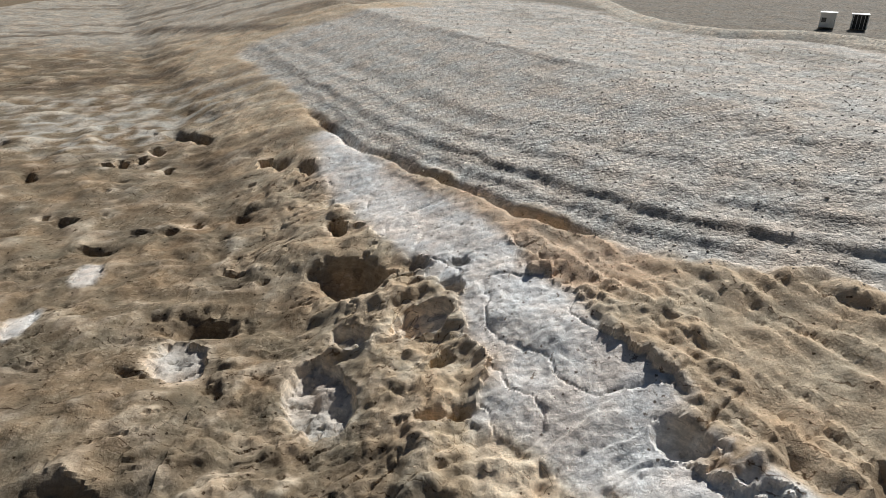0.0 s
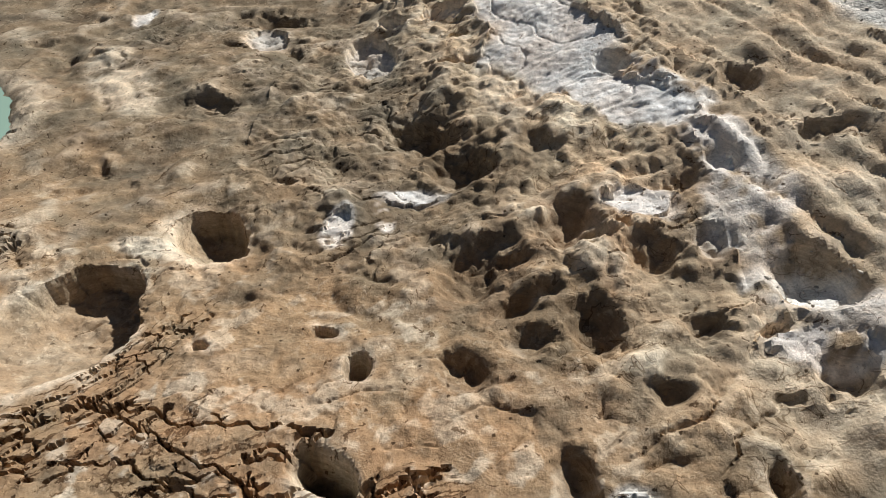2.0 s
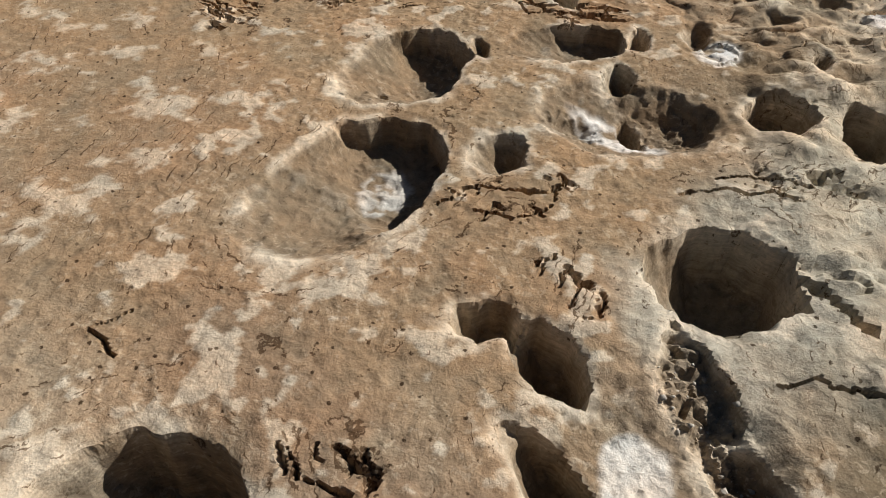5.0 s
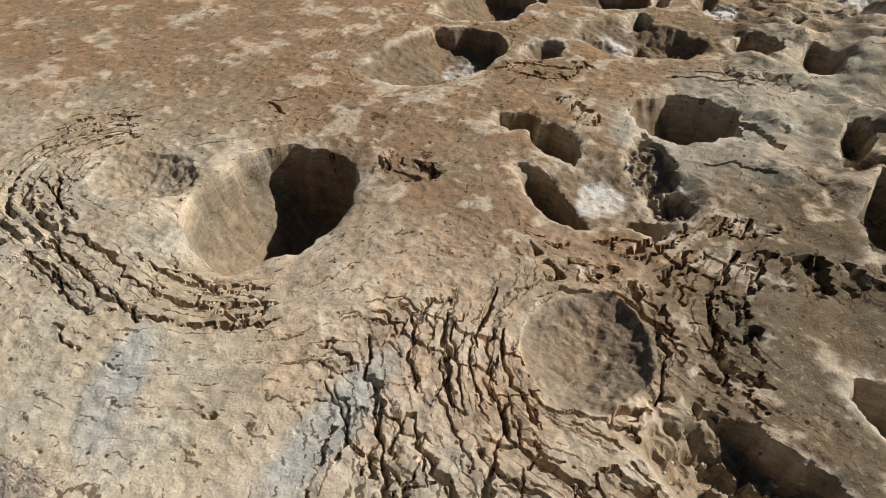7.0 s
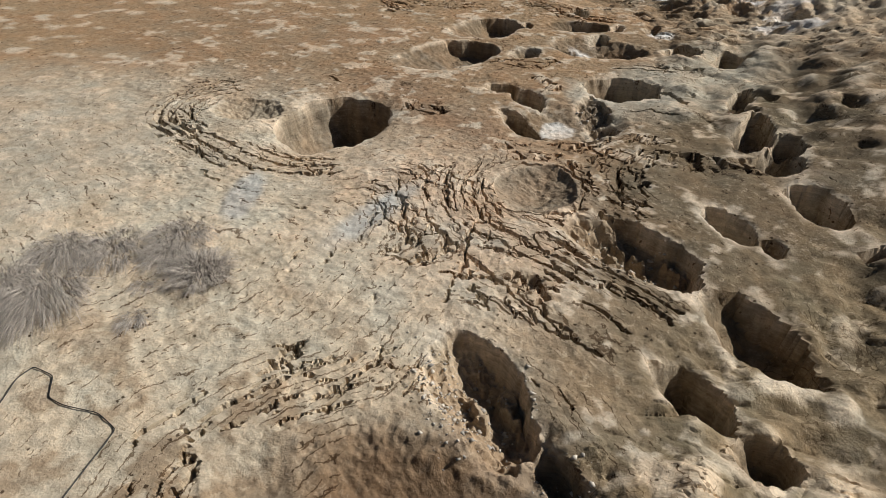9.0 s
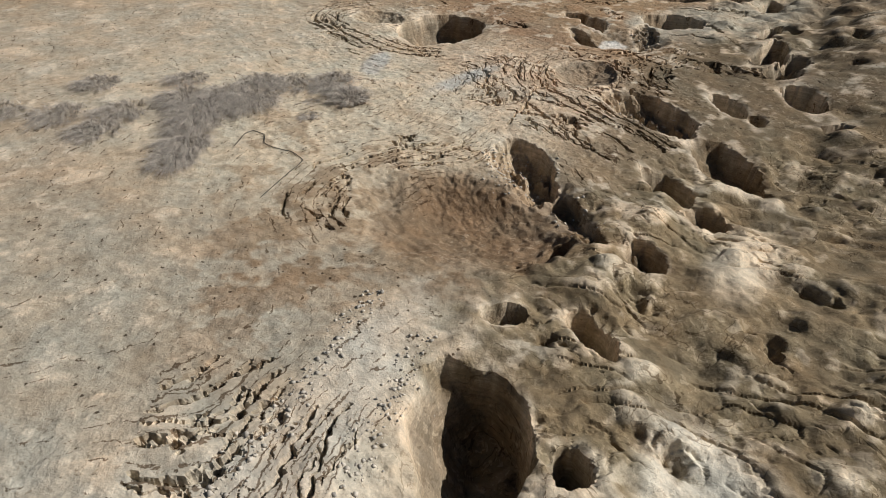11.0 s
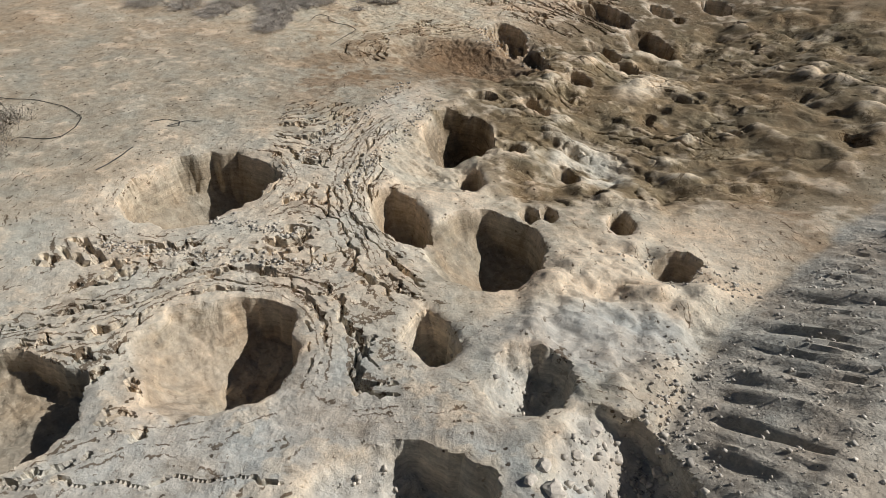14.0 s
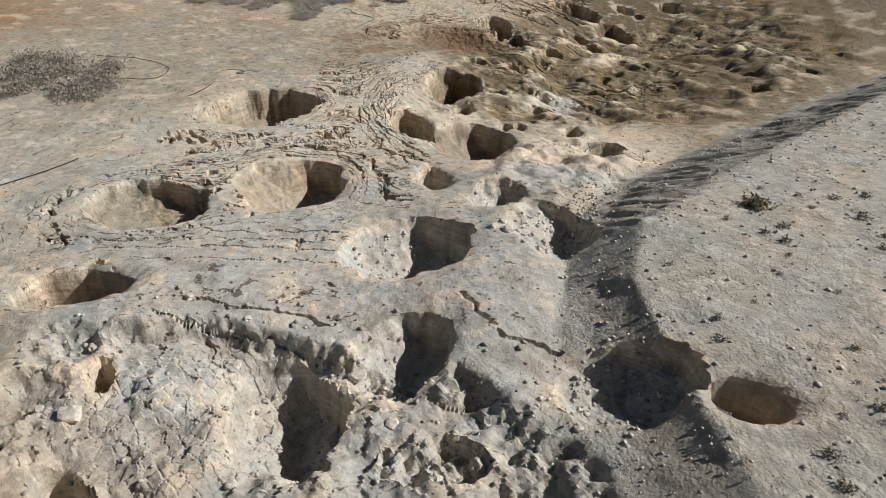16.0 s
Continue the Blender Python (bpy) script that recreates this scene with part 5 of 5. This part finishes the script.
TIMBER = simple_material("weathered_timber", (0.24, 0.20, 0.15), 0.85, 0.3, 5.0, 0.3)


def mesh_of(name, verts, faces, material):
    me = bpy.data.meshes.new(name)
    me.from_pydata([tuple(map(float, v)) for v in verts], [], [tuple(map(int, f)) for f in faces])
    me.materials.append(material)
    return me


def part(name, bm, material, parent, label=""):
    me = bpy.data.meshes.new(name)
    bm.to_mesh(me)
    bm.free()
    me.materials.append(material)
    ob = new(name, me)
    ob.parent = parent
    return tagged(ob, label)


def box(bm, x0, y0, z0, x1, y1, z1, bevel=0.02):
    made = bmesh.ops.create_cube(bm, size=1)["verts"]
    for v in made:
        v.co = Vector(((x0 + x1) / 2 + v.co.x * (x1 - x0), (y0 + y1) / 2 + v.co.y * (y1 - y0), (z0 + z1) / 2 + v.co.z * (z1 - z0)))
    if bevel:
        edges = list({e for v in made for e in v.link_edges})
        bmesh.ops.bevel(bm, geom=edges, offset=bevel, segments=1, affect="EDGES")


# -- a pond of milky brine beside the mud --
WATER, wt, wb = shader("milky_brine")
wb.inputs["Base Color"].default_value = (0.30, 0.44, 0.36, 1)
wb.inputs["Roughness"].default_value = 0.12
ripple = node(wt, "TexNoise", Scale=3.0, Detail=4.0)
lift = node(wt, "Bump", Strength=0.15, Distance=0.03)
wire(wt, (ripple.outputs[0], lift.inputs["Height"]), (lift.outputs[0], wb.inputs["Normal"]))
pond = mesh_of("pond_water", [(-39.5 + 11.5 * math.cos(k * math.pi / 24), 16.0 + 9 * math.sin(k * math.pi / 24), -2.2) for k in range(48)], [range(48)], WATER)
tagged(new("pond_water", pond), "milky turquoise brine pond in pale mud", "water", kind="structure")


# -- tussocks of dead grass, combed over by the wind --
def tussock_mesh(name, radius, height, blades, seed, material, lean=(0.5, -0.35), spread=1.0):
    """A mound of long dead blades gathered in locks that the wind has combed over."""
    rng, blades = np.random.default_rng(seed), int(1.6 * blades)
    locks = max(30, blades // 9)
    of = rng.integers(0, locks, blades)
    la, lr = rng.uniform(0, 2 * np.pi, locks), radius * rng.uniform(0, 1, locks) ** 0.6
    lx, ly = lr * np.cos(la), lr * np.sin(la)
    out = spread * (0.2 + 0.75 * lr / radius)
    ldx = np.cos(la) * out + lean[0] + rng.normal(0, 0.25, locks)
    ldy = np.sin(la) * out + lean[1] + rng.normal(0, 0.25, locks)
    tall = height * rng.uniform(0.8, 2.0, locks) * (1.15 - 0.6 * lr / radius)
    x, y = lx[of] + rng.normal(0, 0.10, blades), ly[of] + rng.normal(0, 0.10, blades)
    dx, dy = ldx[of] + rng.normal(0, 0.2, blades), ldy[of] + rng.normal(0, 0.2, blades)
    long = tall[of] * rng.uniform(0.7, 1.15, blades)
    width, turn = rng.uniform(0.008, 0.018, blades), rng.uniform(0, np.pi, blades)
    wx, wy = width * np.cos(turn), width * np.sin(turn)
    verts, faces = [], []
    for k in range(blades):
        base = len(verts)
        for u, w in ((0, 1.0), (0.4, 0.9), (0.75, 0.6)):
            px, py, pz = x[k] + dx[k] * long[k] * u * u * 0.9, y[k] + dy[k] * long[k] * u * u * 0.9, long[k] * (0.95 * u - 0.55 * u * u) - 0.04
            verts += [(px - wx[k] * w, py - wy[k] * w, pz), (px + wx[k] * w, py + wy[k] * w, pz)]
        verts.append((x[k] + dx[k] * long[k], y[k] + dy[k] * long[k], long[k] * 0.34 - 0.04))
        faces += [(base, base + 1, base + 3, base + 2), (base + 2, base + 3, base + 5, base + 4), (base + 4, base + 5, base + 6)]
    return mesh_of(name, verts, faces, material)


def tussock(x, y, radius, height, seed, lean=(0.9, -0.6), blades=900):
    ob = new("grass_tussock", tussock_mesh("grass_tussock", radius, height, blades, seed, STRAW, lean))
    ob.location = (x, y, height_at(x, y))
    return tagged(ob, "grey dead grass tussock combed over on pale mud", "grass", "dead grass on the mud flat")


tussock(8.1, -60.7, 1.3, 1.0, 1, (0.1, -0.1), 1500)
tussock(4.5, -59.6, 1.5, 0.8, 2)
tussock(5.6, -61.0, 1.2, 0.6, 3)
tussock(2.9, -62.6, 1.7, 0.8, 4)
tussock(1.4, -64.2, 1.5, 0.9, 5)
tussock(4.4, -66.6, 1.9, 1.1, 6, blades=1500)
tussock(2.6, -67.6, 1.9, 1.1, 7, blades=1500)
tussock(3.6, -69.8, 1.9, 1.1, 8, blades=1500)
tussock(1.0, -70.0, 1.8, 1.0, 9, blades=1300)
tussock(5.6, -71.2, 1.6, 1.0, 10, blades=1200)
tussock(8.0, -72.8, 1.5, 0.9, 11, blades=1200)
tussock(9.6, -74.2, 1.2, 0.8, 12)
tussock(0.6, -74.2, 1.7, 0.9, 13)
tussock(-1.4, -77.8, 1.8, 0.9, 14)
tussock(-4.2, -80.8, 1.6, 0.8, 15)
tussock(2.6, -76.6, 1.5, 0.8, 16)
tussock(-2.4, -68.4, 1.4, 0.7, 17)
tussock(8.8, -64.4, 0.7, 0.35, 18, blades=350)
tussock(7.0, -63.0, 0.6, 0.3, 19, blades=250)
tussock(-5.5, -74.0, 1.5, 0.7, 20)


# -- dry scrub: thin branching twigs with a few leaves --
def scrub_mesh(name, radius, height, twigs, seed, leafy):
    rng = np.random.default_rng(seed)
    verts, faces = [], []
    for _ in range(twigs):
        a, tilt = rng.uniform(0, 2 * np.pi), rng.uniform(0.1, 1.1)
        p = np.array((0.38 * radius * rng.normal(), 0.38 * radius * rng.normal(), -0.05))
        d = np.array((np.cos(a) * np.sin(tilt), np.sin(a) * np.sin(tilt), np.cos(tilt)))
        w = rng.uniform(0.010, 0.022) * (0.6 + height)
        for step in range(3):
            q = p + d * height * rng.uniform(0.3, 0.5)
            side = np.cross(d, (0.3, 0.2, 0.9))
            side = side / (np.linalg.norm(side) + 1e-6) * w
            up = np.cross(side, d) / (np.linalg.norm(d) + 1e-6)
            b = len(verts)
            verts += [p - side, p + side * 0.5 + up, p + side * 0.5 - up, q]
            faces += [(b, b + 1, b + 3), (b + 1, b + 2, b + 3), (b + 2, b, b + 3)]
            for _ in range(leafy):
                c = q + rng.normal(0, 0.12 * height, 3)
                e1, e2 = rng.normal(0, 0.05 * (0.5 + height), 3), rng.normal(0, 0.05 * (0.5 + height), 3)
                b = len(verts)
                verts += [c, c + e1, c + e1 + e2, c + e2]
                faces += [(b, b + 1, b + 2, b + 3)]
            p, d, w = q, d + rng.normal(0, 0.35, 3), w * 0.7
            d /= np.linalg.norm(d)
    return verts, faces


def scrub(name, label, x, y, radius, height, twigs, seed, leafy, material, group):
    verts, faces = scrub_mesh(name, radius, height, twigs, seed, leafy)
    ob = new(name, mesh_of(name, verts, faces, material))
    ob.location = (x, y, height_at(x, y))
    return tagged(ob, label, "shrub", group)


for k, (x, y) in enumerate(((19.4, -102.6), (18.0, -100.4), (22.4, -101.0), (20.6, -98.6), (16.4, -102.4), (22.8, -98.8), (18.6, -97.2), (14.6, -99.8), (16.8, -104.6), (20.8, -104.4), (12.8, -102.0), (24.4, -100.6))):
    scrub("dry_shrub", "leafless grey-brown desert shrub on pale mud", x, y, 1.9, 0.75, 260, 60 + k, 1, TWIG, "dry shrubs on the mud flat")
scrub("green_shrub", "low olive-green shrub on the gravel bank", 66.4, -80.6, 0.6, 0.4, 70, 81, 5, LEAF, "shrubs on the gravel bank")
SMALL = [scrub("small_shrub", "small dry desert shrub on stony ground", 70.0 + 1.5 * k, -78.0 - k, 0.34, 0.26, 24, 90 + k, 2, LEAF if k % 2 else TWIG, "small shrubs on the gravel plain") for k in range(4)]
rng = random.Random(5)
for k in range(240):
    x, y = rng.uniform(65.5, 96), rng.uniform(-97, -52)
    if float(scarp_share(x, y)) < 1.3 or math.hypot(x - 70, y + 94.8) < 3 or math.hypot(x - 73, y + 92.3) < 2:
        continue
    ob = copy_thing(SMALL[k % 4], pose(x, y, height_at(x, y), 0, 0, rng.uniform(0, 360)))
    grow = rng.uniform(0.3, 1.0)
    ob.scale = (grow, grow, grow * rng.uniform(0.7, 1.1))


# -- stones --
OCTA = np.array([(1, 0, 0), (-1, 0, 0), (0, 1, 0), (0, -1, 0), (0, 0, 1), (0, 0, -1)], float)
OCTA_FACES = np.array([(0, 2, 4), (2, 1, 4), (1, 3, 4), (3, 0, 4), (2, 0, 5), (1, 2, 5), (3, 1, 5), (0, 3, 5)])


def stones(name, label, x, y, size, seed, material):
    """Many loose stones in one mesh."""
    gen = np.random.default_rng(seed)
    n = len(x)
    shape = OCTA[None] * gen.uniform(0.55, 1.2, (n, 6, 1)) + gen.normal(0, 0.18, (n, 6, 3))
    shape[:, :, 2] *= gen.uniform(0.5, 0.9, (n, 1))
    turn = gen.uniform(0, 2 * np.pi, n)
    c, s = np.cos(turn)[:, None], np.sin(turn)[:, None]
    px = (shape[:, :, 0] * c - shape[:, :, 1] * s) * size[:, None] + x[:, None]
    py = (shape[:, :, 0] * s + shape[:, :, 1] * c) * size[:, None] + y[:, None]
    pz = shape[:, :, 2] * size[:, None] + (ground_z(x, y) + 0.25 * size)[:, None]
    verts = np.stack([px, py, pz], 2).reshape(-1, 3)
    faces = (OCTA_FACES[None] + 6 * np.arange(n)[:, None, None]).reshape(-1, 3)
    me = bpy.data.meshes.new(name)
    me.vertices.add(len(verts))
    me.loops.add(faces.size)
    me.polygons.add(len(faces))
    me.vertices.foreach_set("co", verts.astype(np.float32).ravel())
    me.loops.foreach_set("vertex_index", faces.ravel().astype(np.int32))
    me.polygons.foreach_set("loop_start", np.arange(0, faces.size, 3, dtype=np.int32))
    me.update(calc_edges=True)
    me.materials.append(material)
    return tagged(new(name, me), label, "stones", kind="stuff")


gen = np.random.default_rng(12)


def fan_spot(n, q0, q1, s0, s1):
    q, s = gen.uniform(q0, q1, n), gen.uniform(s0, s1, n)
    return 5 + 0.9 * q - 0.44 * s, 18 + 0.44 * q + 0.9 * s, q, s


x, y, q, s = fan_spot(18000, 7, 60, -12, 105)
keep = q > np.interp(s, [1, 12, 21, 46, 95], [18.5, 13.8, 11.9, 7.9, 7.0]) + gen.normal(0, 0.8, len(q)) - 0.6
x, y = x[keep], y[keep]
stones("fan_gravel", "grey limestone cobbles strewn over the gravel fan", x, y, 0.04 + 0.12 * gen.uniform(0, 1, len(x)) ** 6, 13, STONE)
x, y = gen.uniform(58, 90, 16000), gen.uniform(-98, -60, 16000)
edge = scarp_share(x, y)
keep = (edge > -0.05) & ((edge < 1.2) | (gen.uniform(0, 1, len(x)) < 0.35))
x, y = x[keep], y[keep]
stones("bank_gravel", "grey stones on the slope and top of the gravel bank", x, y, 0.025 + 0.10 * gen.uniform(0, 1, len(x)) ** 5, 14, STONE)
# crumbled crust: along the broken strip, in the collapsed holes and over the fallen ground
xs, ys, sizes = [], [], []
for cx, cy, size, depth, shape, floor in HOLES:
    if shape == "rough" or floor in ("salt", "ash"):
        n = int((45 if floor == "ash" else 20) * size * size)
        a, r = gen.uniform(0, 2 * np.pi, n), size * np.sqrt(gen.uniform(0, 0.75, n))
        xs.append(cx + r * np.cos(a)), ys.append(cy + r * np.sin(a)), sizes.append(0.025 + 0.16 * gen.uniform(0, 1, n) ** 5)
for x0, y0, x1, y1, wide, n in ((26.9, -71.5, 35.5, -87.0, 0.35, 500), (30.6, -71.8, 38.4, -84.0, 0.35, 450), (33.5, -93.5, 41.0, -88.0, 0.3, 300), (57.0, -80.0, 61.0, -88.0, 0.6, 400), (52.0, -76.0, 57.5, -74.0, 0.6, 200), (36.0, -96.0, 44.0, -88.5, 0.25, 350), (19.8, -57.0, 23.6, -59.6, 0.7, 300)):
    u = gen.uniform(0, 1, n)
    xs.append(x0 + (x1 - x0) * u + gen.normal(0, wide, n)), ys.append(y0 + (y1 - y0) * u + gen.normal(0, wide, n)), sizes.append(0.03 + 0.12 * gen.uniform(0, 1, n) ** 3)
n = 700
a, r = gen.uniform(0, 2 * np.pi, n), np.sqrt(gen.uniform(0, 1, n))
xs.append(63.0 + 8.5 * r * np.cos(a) - 4.5 * r * np.sin(a)), ys.append(-102.0 + 7.5 * r * np.cos(a) + 3.0 * r * np.sin(a)), sizes.append(0.03 + 0.14 * gen.uniform(0, 1, n) ** 5)
stones("rubble", "pale crumbled clods of salt crust and dried mud", np.concatenate(xs), np.concatenate(ys), np.concatenate(sizes), 15, CLOD)


def boulder(x, y, size, seed, tall=0.7, label="pale angular block of broken salt crust"):
    bm = bmesh.new()
    bmesh.ops.create_icosphere(bm, subdivisions=2, radius=1)
    for v in bm.verts:
        p = v.co.copy()
        f = 0.75 + 0.45 * noise.noise(p * 1.3 + Vector((seed * 3.1, 0, 0)))
        p = Vector([max(-0.72, min(0.72, c)) for c in p * f * 1.15])
        v.co = Vector((p.x * 1.2, p.y, p.z * tall)) * size + Vector((0, 0, 0.35 * size * tall))
    me = bpy.data.meshes.new("block")
    bm.to_mesh(me)
    bm.free()
    me.materials.append(CLOD)
    ob = new("block", me)
    ob.matrix_basis = pose(x, y, height_at(x, y) - 0.05, 8 * math.sin(seed), 8 * math.cos(seed * 2), seed * 57)
    return tagged(ob, label, "rock", "broken blocks in the fallen ground")


rng = random.Random(8)
for k in range(12):
    u, v = rng.uniform(-1, 1), rng.uniform(-1, 1)
    boulder(63.0 + 7.5 * u - 3.8 * v, -102.0 + 6.6 * u + 2.4 * v, rng.uniform(0.15, 0.42), k, rng.uniform(0.45, 0.8))
for k in range(8):
    boulder(rng.uniform(57.6, 60.2), rng.uniform(-89.5, -84.5), rng.uniform(0.15, 0.4), 60 + k, 0.6)


# -- lengths of black irrigation pipe lying on the mud --
def pipe(points, radius=0.022, label="length of thin black irrigation pipe lying on pale mud"):
    cu = bpy.data.curves.new("irrigation_pipe", "CURVE")
    cu.dimensions, cu.bevel_depth, cu.bevel_resolution = "3D", radius, 1
    sp = cu.splines.new("NURBS")
    fine = []
    for (ax, ay), (bx, by) in zip(points, points[1:]):
        fine += [(ax + (bx - ax) * k / 4, ay + (by - ay) * k / 4) for k in range(4)]
    fine.append(points[-1])
    sp.points.add(len(fine) - 1)
    for pt, (x, y) in zip(sp.points, fine):
        pt.co = (x, y, height_at(x, y) + radius + 0.03, 1)
    sp.use_endpoint_u, sp.order_u = True, 4
    cu.materials.append(HOSE)
    return tagged(new("irrigation_pipe", cu), label, "pipe", "irrigation pipes on the mud flat")


pipe([(10.0, -70.5), (8.9, -69.3), (8.7, -68.6), (9.8, -68.3), (10.8, -68.9), (11.5, -68.7), (12.8, -68.0), (13.9, -67.9), (14.3, -68.6), (15.0, -69.8), (16.3, -72.0)])
pipe([(13.5, -97.0), (15.8, -94.8), (18.1, -93.3), (20.6, -92.8), (22.1, -93.5), (23.2, -94.6), (23.0, -95.3), (21.5, -96.6)])
pipe([(28.8, -94.1), (27.9, -92.5), (27.2, -91.6)], 0.03)
pipe([(37.5, -107.8), (37.0, -105.6), (36.3, -103.5)], 0.03)
pipe([(24.0, -89.6), (24.2, -88.6), (24.9, -88.0), (25.5, -88.3), (25.2, -89.0), (25.0, -87.6), (25.6, -86.8)], 0.02)


# -- two site cabins by the far track --
def cabin(x, y, turn, open_front):
    ob = new("site_cabin")
    ob.matrix_basis = pose(x, y, height_at(x, y), 0, 0, turn)
    w, d, h = 0.95, 0.85, 2.1
    for side in (-1, 1):
        bm = bmesh.new()
        box(bm, side * w - 0.03, -d, 0.2, side * w + 0.03, d, h)
        part("side_wall", bm, PANEL, ob)
    bm = bmesh.new()
    box(bm, -w + 0.03, d - 0.06, 0.2, w - 0.03, d, h)
    part("back_wall", bm, PANEL, ob)
    bm = bmesh.new()
    box(bm, -w - 0.15, -d - 0.2, h, w + 0.15, d + 0.15, h + 0.1)
    part("roof", bm, PANEL, ob)
    bm = bmesh.new()
    box(bm, -w, -d, 0.1, w, d, 0.2)
    part("floor", bm, TIMBER, ob)
    for sx in (-0.7, 0.7):
        bm = bmesh.new()
        box(bm, sx - 0.1, -d, -0.25, sx + 0.1, d, 0.1)
        part("skid", bm, TIMBER, ob)
    if open_front:
        for k in range(5):
            bm = bmesh.new()
            box(bm, -w + 0.1 + k * 0.46, -d - 0.02, 0.2, -w + 0.16 + k * 0.46, -d + 0.04, h)
            part("post", bm, PANEL, ob)
        # added near-black panel that stands for the shade inside
        bm = bmesh.new()
        box(bm, -w + 0.05, -0.1, 0.2, w - 0.05, 0.0, h - 0.05)
        part("shade_panel", bm, DARK, ob)
    else:
        bm = bmesh.new()
        box(bm, -w + 0.03, -d, 0.2, w - 0.03, -d + 0.06, h)
        part("front_wall", bm, PANEL, ob)
        bm = bmesh.new()
        box(bm, -0.75, -d - 0.03, 0.9, -0.15, -d - 0.003, 1.5)
        part("window", bm, GLASS, ob)
        bm = bmesh.new()
        box(bm, 0.25, -d - 0.04, 0.2, 0.95, -d - 0.003, 1.95)
        door = part("door", bm, PANEL, ob)
        bm = bmesh.new()
        box(bm, 0.82, -d - 0.09, 1.1, 0.88, -d - 0.04, 1.25, 0.005)
        part("handle", bm, DARK, door)
    label = "white open-fronted sheet-metal cabin beside a dirt track" if open_front else "white sheet-metal site cabin with door and window beside a dirt track"
    return tagged(ob, label, "cabin", "site cabins by the track")


cabin(54.3, 97.5, -30, False)
cabin(58.3, 96.6, -28, True)
